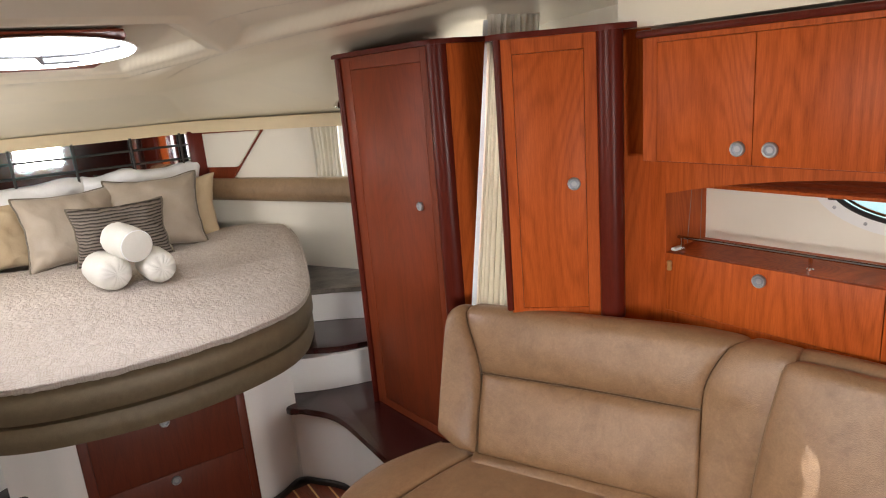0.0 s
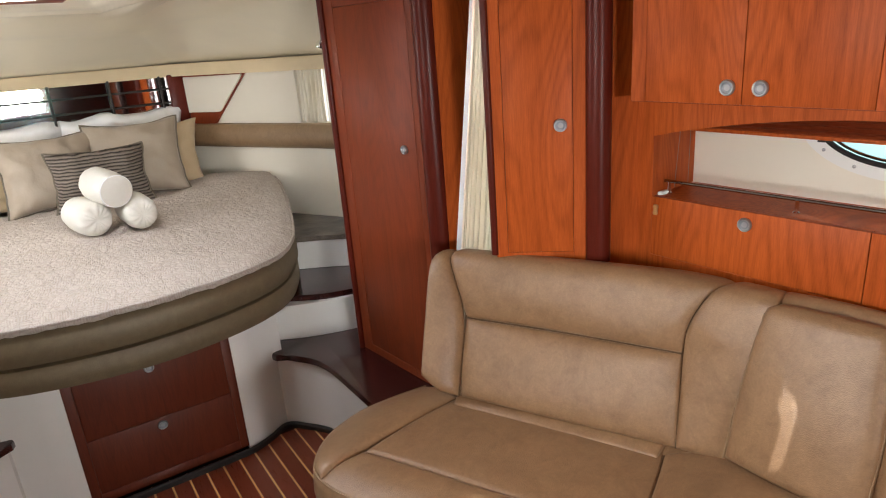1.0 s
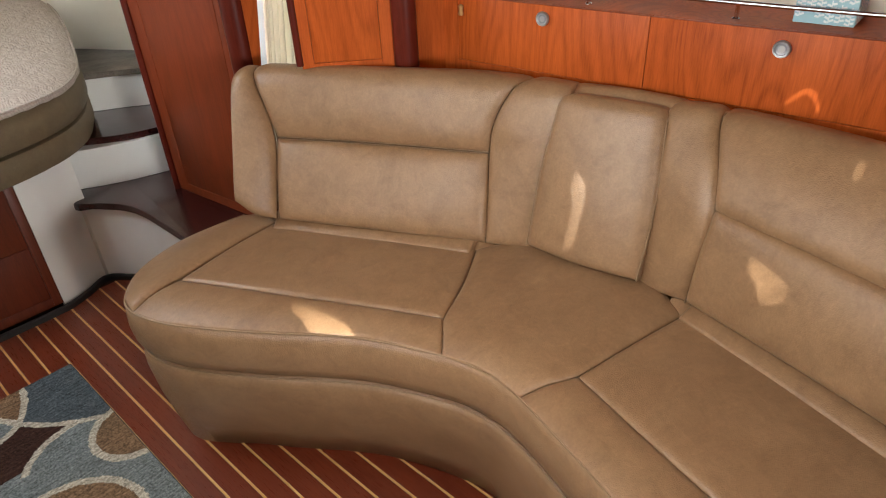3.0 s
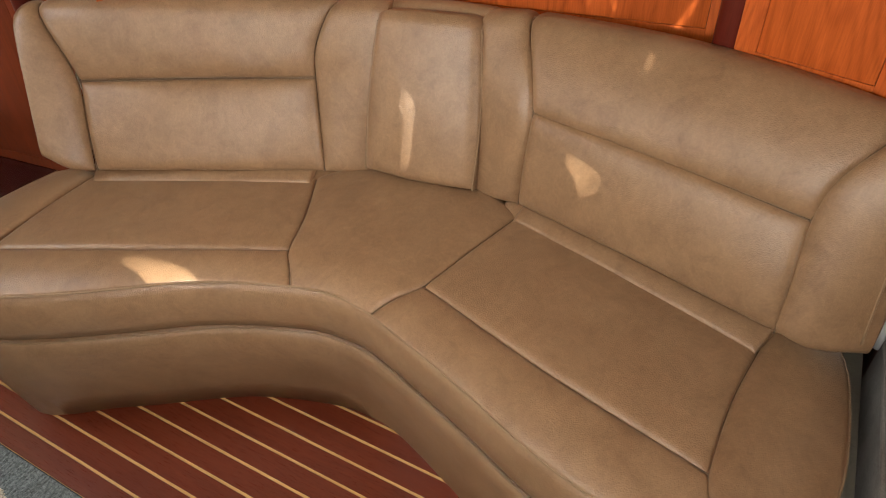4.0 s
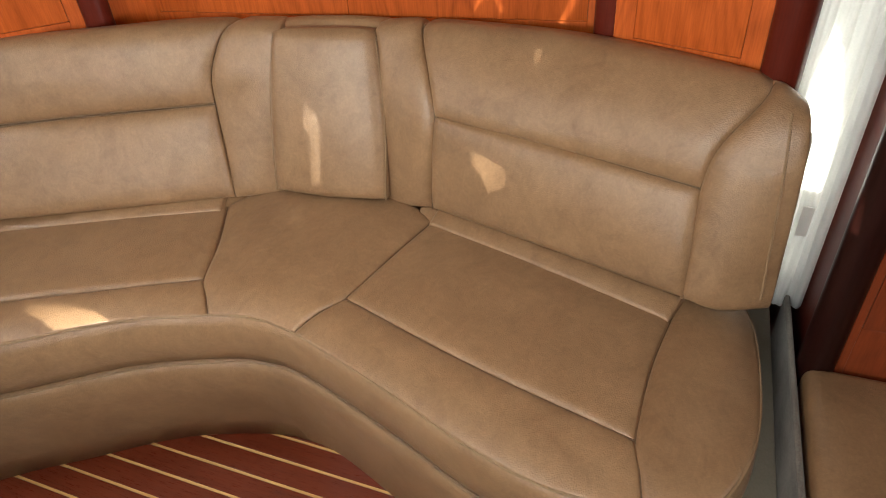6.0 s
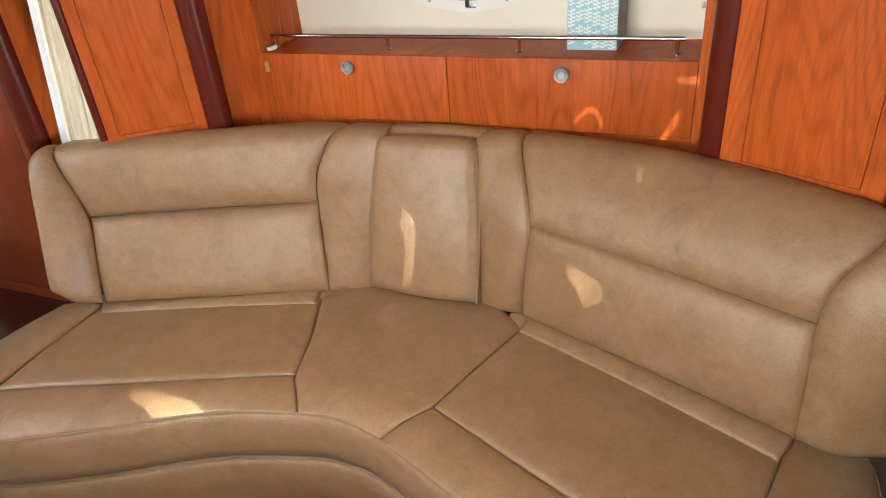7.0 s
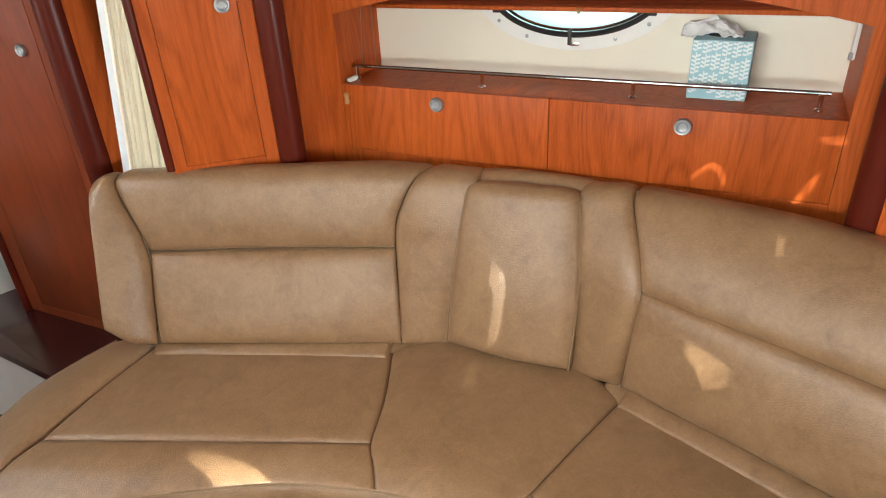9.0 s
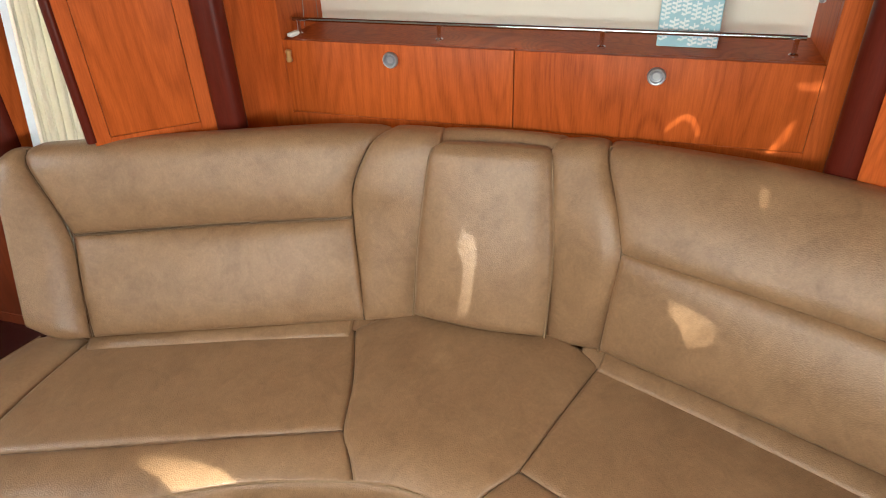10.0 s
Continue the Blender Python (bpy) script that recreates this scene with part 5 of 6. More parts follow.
# ---- tissue box on the shelf ----
def build_tissue_box():
    TEAL = paint("teal_card", (0.33, 0.53, 0.60), 0.55, 0.05, 30.0, 0.05)
    INK = paint("white_print", (0.72, 0.76, 0.76), 0.55, 0.03, 30.0, 0.02)
    m, _ = frame_on((1.598, 0.297), (1.606, 0.183), (0, 0.3))
    t = thing("tissue_box", tuple(m @ Vector((0.057, -0.057, 1.0855))), "teal patterned cube tissue box on the shelf", "tissue box")
    s = 0.114
    part("carton", cube(0, s, -s, 0, 1.0855, 1.204, bevel=0.0015, m=m), TEAL, t, "teal card carton")
    bm = bmesh.new()
    rnd = random.Random(5)

    def leaf(face, cx, cz, w, h, ang):
        pts = [(-w / 2, -h / 2), (w / 2, -h / 2), (w / 2, h / 2), (-w / 2, h / 2)]
        c, q = math.cos(ang), math.sin(ang)
        out = []
        for x, z in pts:
            u, v = cx + x * c - z * q, cz + x * q + z * c
            u = min(max(u, 0.002), s - 0.002)
            v = min(max(v, 1.0875), 1.202)
            out.append(m @ (Vector((u, 0.0006, v)) if face == 0 else Vector((s + 0.0006, -u, v)) if face == 1 else Vector((-0.0006, -u, v))))
        bm.faces.new([bm.verts.new(p) for p in out])
    for face in (0, 1, 2):
        for col in range(6):
            u = 0.010 + col * 0.0188
            z = 1.080 + rnd.uniform(0, 0.030)
            while z < 1.198:
                n = rnd.choice((3, 4, 4, 5))
                leaf(face, u, z + n * 0.0042, 0.0022, n * 0.0086, 0)
                for k in range(n):
                    for sg in (-1, 1):
                        leaf(face, u + sg * 0.0048, z + 0.0030 + k * 0.0080 + sg * 0.0016, rnd.uniform(0.0066, 0.0086), 0.0042, sg * radians(rnd.uniform(8, 26)))
                z += n * 0.0080 + rnd.uniform(0.004, 0.012)
    part("print", bm, INK, t, "white leaf print", smooth=False)
    # dark oval paints the shade in the carton's opening
    part("slot", on_wall(ellipse(0.057, -0.057, 0.035, 0.02, 24), 1.2042, 1.2046, m @ Matrix(((1, 0, 0, 0), (0, 0, 1, 0), (0, 1, 0, 0), (0, 0, 0, 1)))), GAP_SHADE, t, smooth=False)
    rows = []
    for j in range(22):
        v = j / 21
        row = []
        for i in range(26):
            u = i / 25
            x = -0.028 + 0.118 * u
            y = -0.075 + 0.05 * v + 0.012 * math.sin(9 * u)
            z = 1.207 + 0.026 * math.sin(math.pi * (0.15 + 0.8 * u)) * (0.55 + 0.45 * math.sin(3.0 * v + 1)) + 0.012 * noise.noise(Vector((u * 4, v * 4, 3))) + 0.006 * noise.noise(Vector((u * 11, v * 9, 7)))
            row.append(m @ Vector((x, y + 0.012 * noise.noise(Vector((u * 5, v * 5, 11))), max(z, 1.2062))))
        rows.append(row)
    cloth(sheet(rows), "tissue", LINEN, t, "crumpled white tissue")
    return t


build_tissue_box()

# ---- sofa ----
SEAT = 0.508
# plan of the seat's front edge, from the forward end round to the aft end
FRONT = [(0.93, 1.535), (0.82, 1.545), (0.70, 1.54), (0.577, 1.492), (0.500, 1.415), (0.474, 1.335), (0.506, 1.216), (0.61, 1.044), (0.761, 0.827), (0.845, 0.635), (0.863, 0.535), (0.852, 0.430), (0.771, 0.188), (0.704, 0.014), (0.669, -0.132), (0.673, -0.275), (0.704, -0.363), (0.788, -0.412), (0.91, -0.436), (1.10, -0.430), (1.215, -0.400)]
sofa = thing("sofa", (0.95, 0.55, 0.0), "curved tan leather settee with sewn panels and a loose middle cushion", "sofa")


def flat(pts, z=SEAT):
    return [(p[0], p[1], p[2] if len(p) > 2 else z) for p in pts]


def seat_panel(name, c0, c1, d0, d1, **k):
    k.setdefault("puff", 0.010)
    k.setdefault("groove", 0.0075)
    k.setdefault("rad", 0.018)
    return part(name, panel(flat(c0), flat(c1), flat(d0), flat(d1), toward=(0, 0, 1), **k), LEATHER, sofa, angle=75)


P1, P2, P3, P4 = (0.612, 1.338), (0.952, 1.392), (1.208, 0.838), (0.930, 0.704)
TIP, MIDF = (0.474, 1.325, 0.492), (0.845, 0.635, 0.492)
AFT_F, RF, RB, RR, RE = (0.852, 0.430, 0.492), (0.962, 0.366), (1.285, 0.290), (0.785, -0.248), (1.100, -0.280)
RT = (0.673, -0.275, 0.490)
front_l = [TIP, (0.506, 1.216, 0.492), (0.61, 1.044, 0.492), (0.761, 0.827, 0.492), MIDF]
front_r = [AFT_F, (0.771, 0.188, 0.492), (0.704, 0.014, 0.492), (0.669, -0.132, 0.492), RT]
seat_panel("seat_panel", [P1, (0.77, 1.02), P4], [P2, (1.08, 1.115), P3], [P1, (0.78, 1.372), P2], [P4, (1.055, 0.755), P3], wrinkle=0.002)
seat_panel("seat_border", front_l, [P1, (0.77, 1.02), P4], [TIP, (0.535, 1.335, 0.506), P1], [MIDF, (0.888, 0.668, 0.505), P4], puff=0.008, rad=0.016, sides="lrt")
seat_panel("seat_end", [TIP, (0.540, 1.337, 0.508), (0.78, 1.372), P2], [(0.478, 1.355, 0.49), (0.500, 1.415, 0.49), (0.577, 1.492, 0.49), (0.72, 1.542, 0.49), (0.93, 1.535, 0.49)], [TIP, (0.475, 1.34, 0.491), (0.478, 1.355, 0.49)], [P2, (0.95, 1.46), (0.93, 1.535, 0.49)], puff=0.014, rad=0.018, sides="lrb")
seat_panel("seat_corner", [MIDF, (0.863, 0.535, 0.494), AFT_F], [P3, (1.310, 0.730, 0.524), (1.350, 0.570, 0.528), (1.340, 0.410, 0.526), RB], [MIDF, (0.888, 0.668), P4, (1.055, 0.755), P3], [AFT_F, (0.905, 0.400), RF, (1.12, 0.330), RB], puff=0.012, sides="lrt", wrinkle=0.002)
seat_panel("seat_panel", [RF, (0.862, 0.058), RR], [RB, (1.195, 0.0), RE], [RF, (1.12, 0.330), RB], [RR, (0.945, -0.255), RE], wrinkle=0.002)
seat_panel("seat_border", front_r, [RF, (0.862, 0.058), RR], [AFT_F, (0.905, 0.400, 0.506), RF], [RT, (0.73, -0.262, 0.505), RR], puff=0.008, rad=0.016, sides="lrt")
seat_panel("seat_end", [RT, (0.73, -0.262, 0.505), RR, (0.945, -0.255), RE, (1.215, -0.300)], [(0.680, -0.305, 0.49), (0.704, -0.363, 0.49), (0.788, -0.412, 0.49), (0.91, -0.436, 0.49), (1.10, -0.430, 0.49), (1.215, -0.400, 0.49)], [RT, (0.675, -0.29, 0.49), (0.680, -0.305, 0.49)], [(1.215, -0.300), (1.225, -0.35), (1.215, -0.400, 0.49)], puff=0.014, sides="lrb")
# smooth strips where the seat tucks under the backrest
seat_panel("tuck_strip", [(0.916, 1.362, 0.513), (1.042, 1.094, 0.513), (1.170, 0.832, 0.513)], [(0.990, 1.396, 0.534), (1.132, 1.130, 0.534), (1.272, 0.860, 0.534)], [(0.916, 1.362, 0.513), (0.950, 1.380, 0.528), (0.990, 1.396, 0.534)], [(1.170, 0.832, 0.513), (1.215, 0.845, 0.528), (1.272, 0.860, 0.534)], puff=0.006, groove=0.005, rad=0.01)
seat_panel("tuck_strip", [(1.256, 0.292, 0.514), (1.166, 0.006, 0.514), (1.074, -0.272, 0.514)], [(1.350, 0.275, 0.532), (1.265, -0.02, 0.535), (1.175, -0.305, 0.538)], [(1.256, 0.292, 0.514), (1.296, 0.286, 0.526), (1.350, 0.275, 0.532)], [(1.074, -0.272, 0.514), (1.116, -0.288, 0.530), (1.175, -0.305, 0.538)], puff=0.007, groove=0.005, rad=0.01)
# front of the seat cushion, piping and upholstered base
part("seat_front", sweep(FRONT, [(-0.06, 0.488), (-0.012, 0.490), (-0.001, 0.484), (0.006, 0.462), (0.009, 0.425), (0.005, 0.385), (-0.006, 0.352), (-0.020, 0.345), (-0.06, 0.345)], 170), LEATHER, sofa, angle=75)
part("piping", tube([(p[0], p[1], 0.489) for p in spline([(x, y, 0) for x, y in FRONT], 200)], 0.0034, n=6), PIPING, sofa)
part("base", sweep(FRONT, [(-0.06, 0.343), (-0.024, 0.343), (-0.010, 0.338), (-0.001, 0.322), (0.0, 0.29), (-0.008, 0.20), (-0.024, 0.10), (-0.044, 0.0), (-0.10, 0.0)], 170, lean=lambda y: 0.040 * smooth(0.10, 1.0, y) * (1 - smooth(1.10, 1.38, y))), LEATHER, sofa, "upholstered tan leather base", angle=75)
part("piping", tube([(p[0], p[1], 0.338) for p in spline([(x + (0.010 if y > 1.45 else 0.008), y, 0) for x, y in FRONT], 200)], 0.0030, n=6), PIPING, sofa)
core = [tuple(p[:2]) for p in spline([(x, y, 0) for x, y in FRONT], 80)]
core = [(x + 0.125 * (1 if -0.36 < y < 1.42 else 0.2), y + (0.05 if y < -0.3 else -0.05 if y > 1.42 else 0)) for x, y in core]
part("core", prism(core + [(1.16, -0.34), (1.40, 0.30), (1.40, 0.70), (1.04, 1.44)], 0.02, 0.496), LEATHER, sofa, smooth=False)


def back_panel(name, c0, c1, d0, d1, label="", **k):
    k["puff"] = k.get("puff", 0.012) * 0.95
    k.setdefault("groove", 0.0125)
    k.setdefault("rad", 0.034)
    return part(name, panel(c0, c1, d0, d1, toward=(-0.85, -0.2, 0.5), **k), LEATHER, sofa, label, angle=75)


# forward wing of the backrest
A0, S0, D0, T0 = (0.925, 1.336, 0.548), (1.010, 1.405, 0.748), (1.016, 1.476, 0.900), (1.078, 1.512, 0.925)
G0, S1, F0, T1 = (1.214, 0.814, 0.527), (1.286, 0.860, 0.748), (1.322, 0.838, 0.885), (1.412, 0.806, 0.928)
mid3 = lambda a, b, k=0.5, off=(0, 0, 0): tuple(a[i] * (1 - k) + b[i] * k + off[i] for i in range(3))
seamL = [S0, mid3(S0, S1, 0.5, (0.006, 0.004, 0)), S1]
back_panel("back_lower", [A0, mid3(A0, G0), G0], seamL, [A0, mid3(A0, S0, 0.5, (-0.006, -0.004, 0)), S0], [G0, mid3(G0, S1, 0.5, (-0.006, -0.004, 0)), S1], puff=0.016)
back_panel("back_upper", seamL, [T0, (1.255, 1.165, 0.928), (1.372, 0.945, 0.928), T1], [S0, (1.010, 1.438, 0.83), D0, (1.038, 1.495, 0.925), T0], [S1, (1.297, 0.857, 0.82), F0, (1.352, 0.822, 0.922), T1], puff=0.010, sides="lrb")
B0, C0, E0 = (0.850, 1.418, 0.610), (0.972, 1.520, 0.885), (1.030, 1.550, 0.915)
back_panel("back_end", [B0, mid3(B0, A0, 0.5, (-0.012, -0.008, -0.006)), A0], [E0, mid3(E0, T0, 0.5, (0, 0, 0.004)), T0], [B0, (0.905, 1.465, 0.74), C0, E0], [A0, S0, D0, (1.038, 1.495, 0.925), T0], puff=0.012, sides="rbt")
H0, H1 = (1.280, 0.694, 0.508), (1.362, 0.676, 0.905)
back_panel("back_corner", [G0, mid3(G0, H0, 0.5, (0.004, 0, 0)), H0], [T1, mid3(T1, (1.425, 0.690, 0.93)), (1.425, 0.690, 0.930)], [G0, S1, (1.297, 0.857, 0.82), F0, (1.352, 0.822, 0.922), T1], [H0, (1.318, 0.684, 0.74), H1, (1.388, 0.680, 0.926), (1.425, 0.690, 0.930)], puff=0.014, sides="lb")
# aft wing
I0, I1, N0, V0 = (1.292, 0.302, 0.529), (1.303, 0.283, 0.769), (1.397, 0.334, 0.905), (1.475, 0.342, 0.930)
K0, J0, Q0, V1 = (1.090, -0.288, 0.555), (1.147, -0.283, 0.763), (1.205, -0.352, 0.910), (1.275, -0.375, 0.930)
back_panel("back_corner", [(1.312, 0.425, 0.508), mid3((1.312, 0.425, 0.508), I0), I0], [(1.450, 0.430, 0.930), mid3((1.450, 0.430, 0.930), V0), V0], [(1.312, 0.425, 0.508), (1.355, 0.440, 0.74), (1.402, 0.450, 0.905), (1.424, 0.445, 0.926), (1.450, 0.430, 0.930)], [I0, I1, N0, (1.425, 0.340, 0.930), V0], puff=0.014, sides="rb")
seamR = [I1, mid3(I1, J0, 0.5, (0.008, -0.004, 0)), J0]
back_panel("back_lower", [I0, mid3(I0, K0, 0.5, (0.006, 0, 0)), K0], seamR, [I0, mid3(I0, I1, 0.5, (-0.006, 0, 0)), I1], [K0, mid3(K0, J0, 0.5, (-0.006, 0, 0)), J0], puff=0.018, groove=0.0125, rad=0.034)
back_panel("back_upper", seamR, [V0, (1.445, 0.05, 0.930), (1.372, -0.17, 0.932), V1], [I1, (1.350, 0.308, 0.85), N0, (1.425, 0.340, 0.930), V0], [J0, (1.165, -0.300, 0.84), Q0, (1.235, -0.368, 0.932), V1], puff=0.010, sides="lrb")
L0, M0, O0 = (1.112, -0.442, 0.548), (1.150, -0.425, 0.880), (1.225, -0.420, 0.918)
back_panel("back_end", [K0, mid3(K0, L0, 0.5, (-0.012, 0.01, -0.010)), L0], [V1, mid3(V1, O0), O0], [K0, J0, (1.165, -0.300, 0.84), Q0, (1.235, -0.368, 0.932), V1], [L0, (1.128, -0.438, 0.70), (1.146, -0.434, 0.83), (1.170, -0.428, 0.893), O0], puff=0.012, sides="lbt")
part("piping", tube(spline([(1.095, -0.419, 0.585), (1.104, -0.414, 0.66), (1.120, -0.408, 0.76), (1.142, -0.402, 0.85), (1.178, -0.398, 0.906)], 40), 0.0024, n=6), PIPING, sofa)
# sunken stitched seams
def seam(curve, toward, depth):
    d = Vector(toward).normalized() * depth
    part("seam", tube([Vector(p) - d for p in spline(curve, 40)], 0.0022, n=6), SEAM, sofa)


def sunken_welt(curve, toward):
    d = Vector(toward).normalized() * 0.0195
    part("welt", tube([Vector(p) - d for p in spline(curve, 40)], 0.0078, n=8), LEATHER, sofa)


FORE, AFT, UP = (-0.82, -0.42, 0.38), (-0.88, 0.27, 0.38), (0, 0, 1)
for line in (seamL, [A0, mid3(A0, S0, 0.5, (-0.006, -0.004, 0)), S0, (1.010, 1.438, 0.83), D0, (1.038, 1.495, 0.925)], [G0, S1, (1.297, 0.857, 0.82), F0, (1.352, 0.822, 0.922)]):
    seam(line, FORE, 0.0112)
    sunken_welt(line, FORE)
seam(seamR, AFT, 0.0110)
seam([(1.302, 0.893, 0.866), (1.312, 0.892, 0.890), (1.330, 0.898, 0.912)], FORE, -0.0035)
for line in ([I0, I1, N0, (1.425, 0.340, 0.930)], [K0, J0, (1.165, -0.300, 0.84), Q0, (1.235, -0.368, 0.932)]):
    seam(line, AFT, 0.0112)
    sunken_welt(line, AFT)
for line in ([P1, (0.77, 1.02), P4], [P1, (0.78, 1.372), P2], [P4, (1.055, 0.755), P3], [RF, (0.862, 0.058), RR], [RF, (1.12, 0.330), RB], [RR, (0.945, -0.255), RE], [TIP, (0.535, 1.335, 0.506), P1], [MIDF, (0.888, 0.668, 0.505), P4], [AFT_F, (0.905, 0.400, 0.506), RF], [RT, (0.73, -0.262, 0.505), RR]):
    seam(flat(line), UP, 0.0062)
for q in (((1.268, 0.335, 0.500), (1.268, 0.288, 0.502), (1.350, 0.335, 0.536), (1.350, 0.270, 0.536)), ((1.190, 0.842, 0.500), (1.215, 0.795, 0.500), (1.270, 0.865, 0.534), (1.290, 0.800, 0.534))):
    part("corner_gusset", panel([q[0], q[1]], [q[2], q[3]], [q[0], q[2]], [q[1], q[3]], puff=0.003, groove=0.003, rad=0.01, skirt=0.02), LEATHER, sofa, angle=75)
# backing of the whole backrest
backing = [(1.085, 1.465), (1.16, 1.31), (1.29, 1.06), (1.375, 0.86), (1.415, 0.70), (1.425, 0.56), (1.44, 0.36), (1.40, 0.05), (1.32, -0.18), (1.235, -0.37)]
rear = [(1.10, 1.50), (1.19, 1.34), (1.32, 1.09), (1.41, 0.90), (1.445, 0.72), (1.465, 0.56), (1.482, 0.34), (1.45, 0.03), (1.375, -0.18), (1.28, -0.39)]
part("backing", prism(backing + rear[::-1], 0.50, 0.900), LEATHER, sofa)
# loose middle cushion with its zipped gusset
BLc, BRc, TLc, TRc = (1.243, 0.706, 0.548), (1.272, 0.410, 0.548), (1.335, 0.690, 0.905), (1.378, 0.440, 0.905)
mid_c = thing("loose_cushion", (1.28, 0.56, 0.52), "loose tan leather back cushion in the settee's middle", "cushion")
part("front", panel([BLc, mid3(BLc, BRc, 0.5, (-0.006, 0, -0.004)), BRc], [(1.392, 0.683, 0.918), mid3((1.392, 0.683, 0.918), (1.435, 0.447, 0.918)), (1.435, 0.447, 0.918)], [BLc, mid3(BLc, TLc, 0.5, (-0.004, 0.006, 0)), TLc, (1.36, 0.687, 0.918), (1.392, 0.683, 0.918)], [BRc, mid3(BRc, TRc, 0.5, (-0.004, -0.012, 0)), TRc, (1.402, 0.444, 0.918), (1.435, 0.447, 0.918)], puff=0.016, groove=0.016, rad=0.030, skirt=0.055, toward=(-0.85, -0.2, 0.5)), LEATHER, mid_c, angle=75)
part("piping", tube(spline([(BRc[0] + 0.009, BRc[1] + 0.003, BRc[2] - 0.004), mid3(BRc, TRc, 0.5, (0.005, -0.009, -0.004)), (TRc[0] + 0.009, TRc[1] + 0.002, TRc[2] - 0.006)], 30), 0.0024, n=6), PIPING, mid_c)
part("piping", tube(spline([(BLc[0] + 0.010, BLc[1] + 0.002, BLc[2] - 0.004), mid3(BLc, TLc, 0.5, (0.006, 0.006, -0.004)), (TLc[0] + 0.009, TLc[1] + 0.001, TLc[2] - 0.006)], 30), 0.0022, n=6), PIPING, mid_c)
part("back_pad", panel([(1.380, 0.690, 0.905), (1.410, 0.56, 0.905), (1.422, 0.440, 0.905)], [(1.450, 0.700, 0.920), (1.470, 0.565, 0.920), (1.485, 0.430, 0.920)], [(1.380, 0.690, 0.905), (1.41, 0.693, 0.925), (1.450, 0.700, 0.920)], [(1.422, 0.440, 0.905), (1.45, 0.437, 0.925), (1.485, 0.430, 0.920)], puff=0.008, groove=0.006, rad=0.012, toward=(0, 0, 1)), LEATHER, sofa)

# ---- rug ----
def rug_cloth():
    m, t, b = mat("patterned_rug_pile", 0.95, spec=0.1)
    v = coords(t, (1, 1, 1), jitter=False)
    fibre = noise_tex(t, v, 180.0, 3.0, 0.7)
    streak = noise_tex(t, coords(t, (1, 14, 1), jitter=False), 12.0, 3.0)
    info = t.nodes.new("ShaderNodeAttribute")
    info.attribute_name = "tone"
    c = mix(t, info.outputs["Color"], ramp(t, streak, [(0.32, (0.2, 0.2, 0.2)), (0.68, (0.8, 0.8, 0.8))]), 0.5, "OVERLAY")
    c = mix(t, c, ramp(t, fibre, [(0.3, (0.1, 0.1, 0.1)), (0.7, (0.9, 0.9, 0.9))]), 0.8, "OVERLAY")
    t.links.new(c, b.inputs["Base Color"])
    bump(t, b, fibre, 0.9, 0.004)
    return m


def rug_tone(x, y):
    """Woven pattern of large arcs and discs; each field has its own yarn."""
    blue, grey, brown, tan, cream = (0.082, 0.100, 0.113), (0.175, 0.198, 0.200), (0.045, 0.022, 0.017), (0.20, 0.125, 0.072), (0.47, 0.43, 0.35)
    x += 0.004 * noise.noise(Vector((x * 30, y * 30, 0)))
    y += 0.004 * noise.noise(Vector((x * 30, y * 30, 9)))
    big = math.hypot(x - 0.586, y - 2.036) - 0.467
    low = y < 1.79 and x < 0.19
    arc = math.hypot(x - 0.067, y - 1.929) - 0.188 if low else math.hypot(x + 0.051, y - 1.969) - 0.302
    eye = math.hypot(x - 0.291, y - 1.475) - 0.181
    side = math.hypot(x - 0.420, y - 1.505) - 0.118
    disc = math.hypot(x - 0.126, y - 1.257) - 0.195
    far = math.hypot(x + 0.21, y - 1.56) - 0.17
    far_disc = math.hypot(x + 0.18, y - 1.02) - 0.16
    for d, inner in ((side, tan), (disc, tan), (far, brown), (far_disc, blue)):
        if abs(d) < 0.011:
            return cream
        if d < 0:
            return inner
    if abs(big) < 0.010 or (abs(arc) < 0.010 and x > -0.15) or (abs(eye) < 0.010 and y > 1.56 and x < 0.33):
        return cream
    if big < 0 and arc < 0:
        return tan
    if big < 0:
        return blue
    if arc < 0 or eye < 0:
        return grey
    return brown if 0.06 < x and y > 1.58 else grey


rug = thing("rug", (0.03, 1.3, 0.0), "blue grey and brown rug with cream circle pattern", "rug")
RX0, RX1, RY0, RY1 = -0.36, 0.402, 0.75, 1.945
nx, ny = 190, 300
bm = bmesh.new()
cl = bm.loops.layers.float_color.new("tone")
grid = [[bm.verts.new((RX0 + (RX1 - RX0) * i / nx, RY0 + (RY1 - RY0) * j / ny, 0.009 + 0.0015 * noise.noise(Vector((i * 0.5, j * 0.5, 0))))) for i in range(nx + 1)] for j in range(ny + 1)]
for j in range(ny):
    for i in range(nx):
        f = bm.faces.new((grid[j][i], grid[j][i + 1], grid[j + 1][i + 1], grid[j + 1][i]))
        tone = rug_tone(RX0 + (RX1 - RX0) * (i + 0.5) / nx, RY0 + (RY1 - RY0) * (j + 0.5) / ny)
        for lp in f.loops:
            lp[cl] = (*tone, 1)
part("field", bm, rug_cloth(), rug, smooth=False)
part("binding", tube([(RX0, RY0, 0.0045), (RX1, RY0, 0.0045), (RX1, RY1, 0.0045), (RX0, RY1, 0.0045), (RX0, RY0, 0.0045)], 0.0045, n=6), BLACK_TRIM, rug, "dark bound edge")

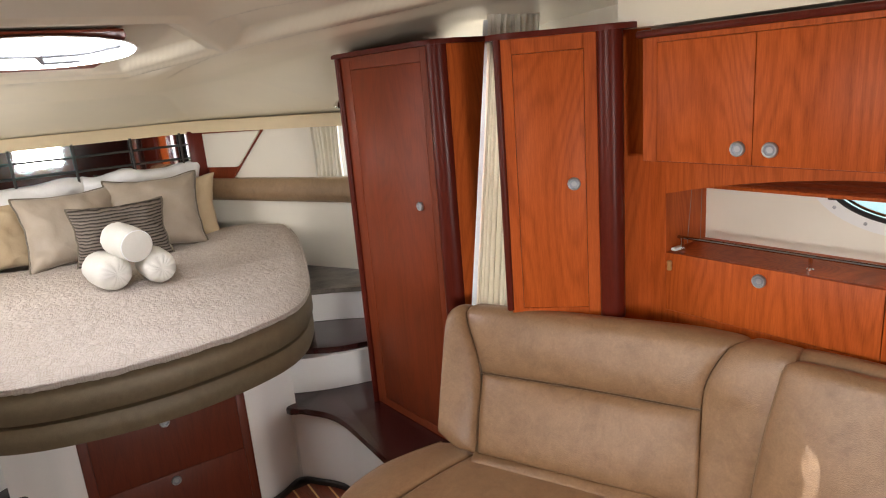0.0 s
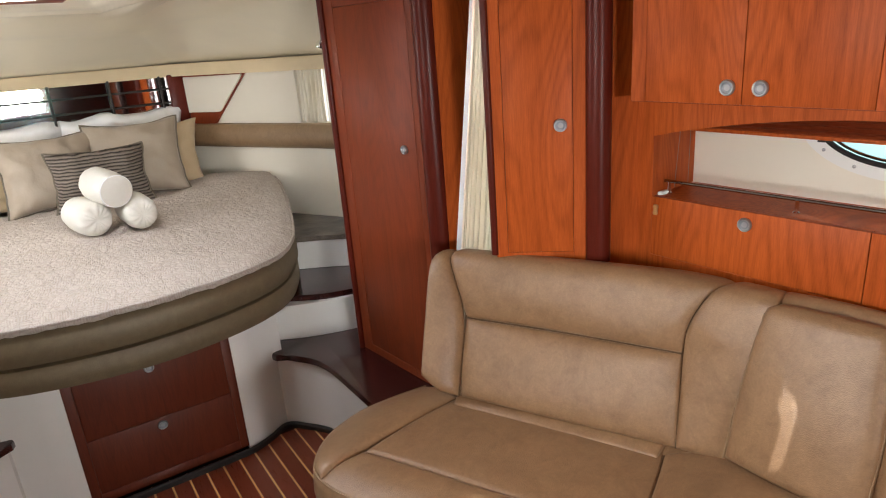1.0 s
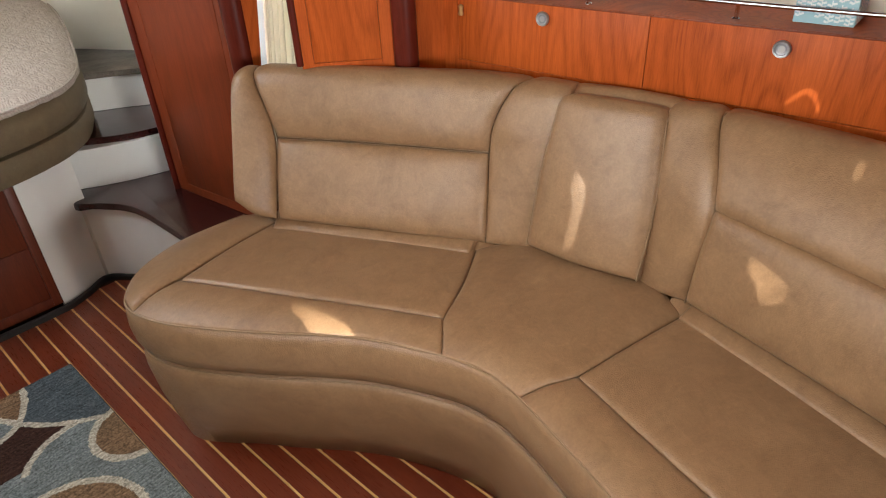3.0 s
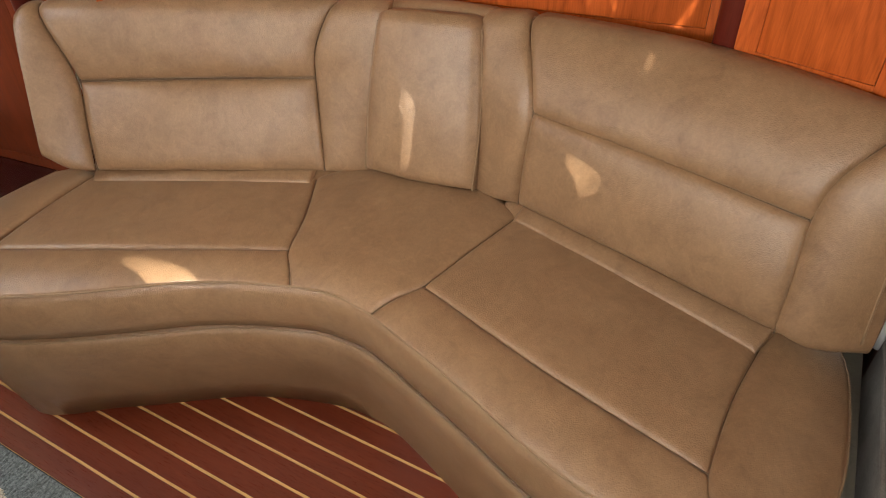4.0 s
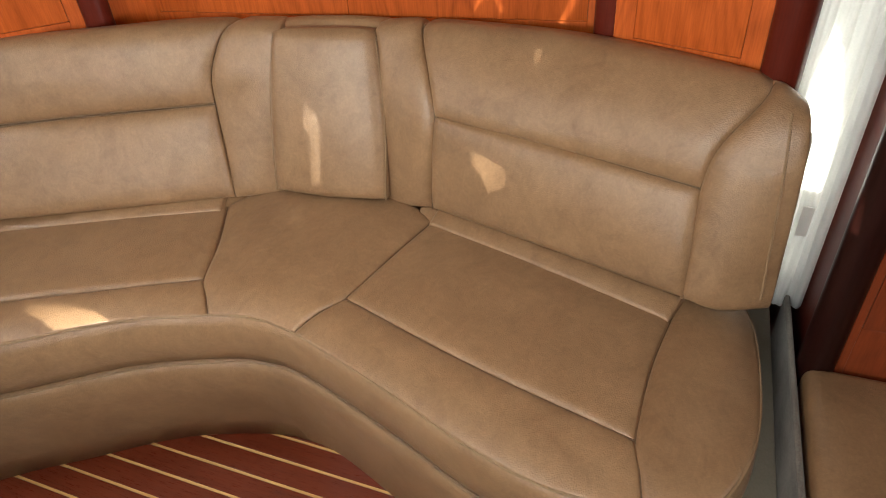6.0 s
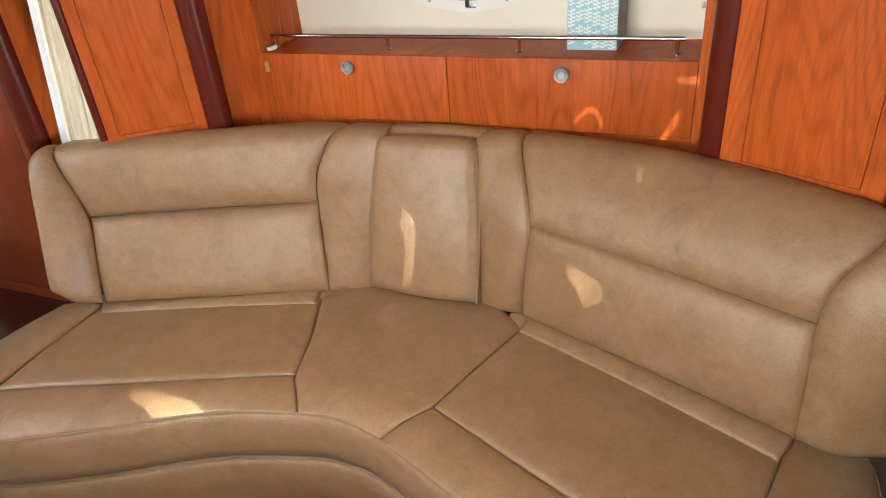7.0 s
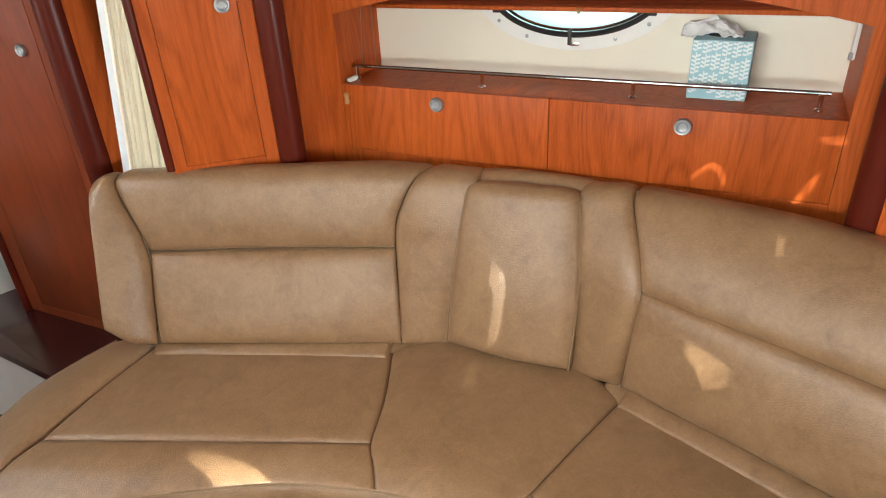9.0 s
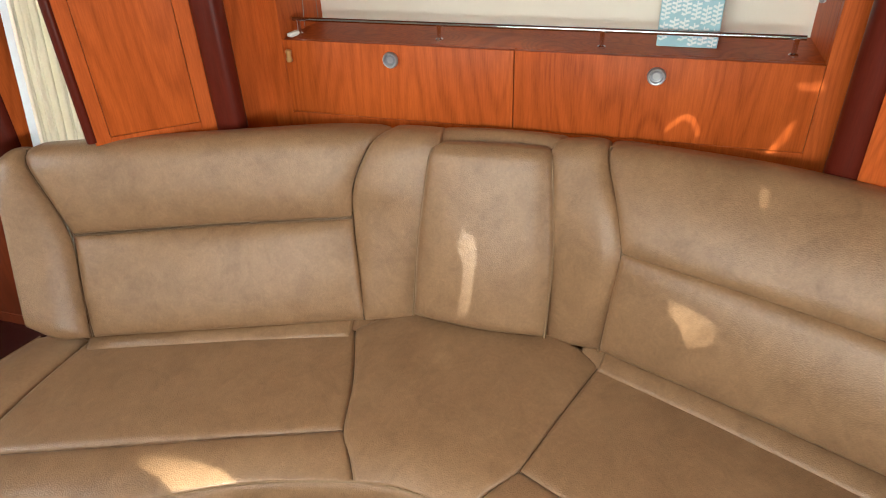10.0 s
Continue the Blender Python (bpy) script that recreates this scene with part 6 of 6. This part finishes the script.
# ---- aft of the sofa: liner, carpeted panel, bench, locker, blind ----
ln = thing("gap_liner", (0.95, -0.47, 0.0), "beige lined gap between settee and bench", "liner")
part("body", cube(0.78, 1.45, -0.496, -0.400, 0.0, 0.326, bevel=0.004), BEIGE_LINER, ln)
part("top_pad", cube(0.776, 1.45, -0.4965, -0.402, 0.3262, 0.334, bevel=0.003), BEIGE_LINER, ln)
cp = thing("divider", (0.95, -0.505, 0.0), "thin grey carpeted divider beside the bench", "divider")
part("body", cube(0.655, 1.30, -0.510, -0.498, 0.0, 0.440, bevel=0.004), GREY_CARPET, cp)
part("edge_binding", tube([(0.655, -0.504, 0.0), (0.655, -0.504, 0.441), (1.30, -0.504, 0.441)], 0.0062, n=10), GREY_CARPET, cp, "rolled carpet edge")


def build_bench():
    t = thing("bench_seat", (0.95, -0.9, 0.0), "tan leather bench seat aft of the divider", "bench")
    part("cushion", cube(0.792, 1.105, -1.40, -0.522, 0.362, 0.452, bevel=0.028, seg=4), LEATHER, t, angle=75)
    inset = [[(0.957, -0.73, 0.453), (0.955, -1.0, 0.453), (0.955, -1.30, 0.453)], [(1.085, -0.675, 0.453), (1.085, -1.0, 0.453), (1.085, -1.30, 0.453)], [(0.957, -0.73, 0.453), (0.968, -0.698, 0.453), (1.01, -0.677, 0.453), (1.085, -0.675, 0.453)], [(0.955, -1.30, 0.453), (1.02, -1.30, 0.453), (1.085, -1.30, 0.453)]]
    part("inset_panel", panel(*inset, puff=0.006, groove=0.006, rad=0.015, skirt=0.02), LEATHER, t)
    part("base", cube(0.765, 1.10, -1.40, -0.524, 0.0, 0.305, bevel=0.012), LEATHER, t)
    # dark block paints the shade between cushion and base
    part("recess", cube(0.83, 1.10, -1.40, -0.526, 0.3055, 0.361), GAP_SHADE, t, smooth=False)


build_bench()


def build_saloon_end():
    t = thing("end_locker", (1.12, -0.9, 0.0), "cherry locker with dark corner post behind the bench", "locker", "tall lockers")
    m, L = frame_on((1.112, -0.566), (1.112, -1.40), (0, -0.9))
    # darker cherry paints in the shade behind the bench
    face_frame(m, L, 0.0, 1.75, 0.026, 0.50, 0.545, 1.66, CHERRY_RED_AND_SHADE, t)
    door_on(m, 0.026, 0.50, 0.545, 1.66, t, CHERRY_RED_AND_SHADE, knob_at=(0.056, 0.83), label="darker red cherry door with a nickel knob")
    # post colour holds the aft shade
    post_round(1.118, -0.546, 0.032, 0.0, 1.75, t, MAHOGANY_SHADED)
    part("side_panel", cube(1.150, 1.80, -0.56, -0.54, 0.0, 1.75), MAHOGANY, t, "dark brown side panel", smooth=False)
    part("carcass", cube(1.133, 1.80, -1.40, -0.562, 0.0, 1.749), GAP_SHADE, t, smooth=False)


build_saloon_end()
blind2 = thing("aft_curtain", (1.25, -0.46, 0.5), "sunlit white curtain hanging beside the settee", "curtain", "curtains")
BM2, _ = frame_on((1.300, -0.36), (1.300, -0.60), (0.2, -0.45))
cloth(curtain_sheet(BM2, 0.035, 0.175, 0.42, 1.78, 4, 0.008, n=110, seed=12), "drape", SHEER, blind2)

for x, z in ((0.118, 1.18), (0.128, 0.64)):
    part("fastener_tab", cube(x - 0.011, x + 0.011, 0.010, 0.014, z - 0.034, z + 0.034, bevel=0.0018, m=BM2), WHITE_PLASTIC, blind2, "white fastener tab")
tagged(part("backdrop", cube(1.326, 1.329, -0.505, -0.405, 0.50, 1.76), BOW_GLOW, smooth=False), "pale daylight behind the aft curtain", "backdrop", kind="structure")
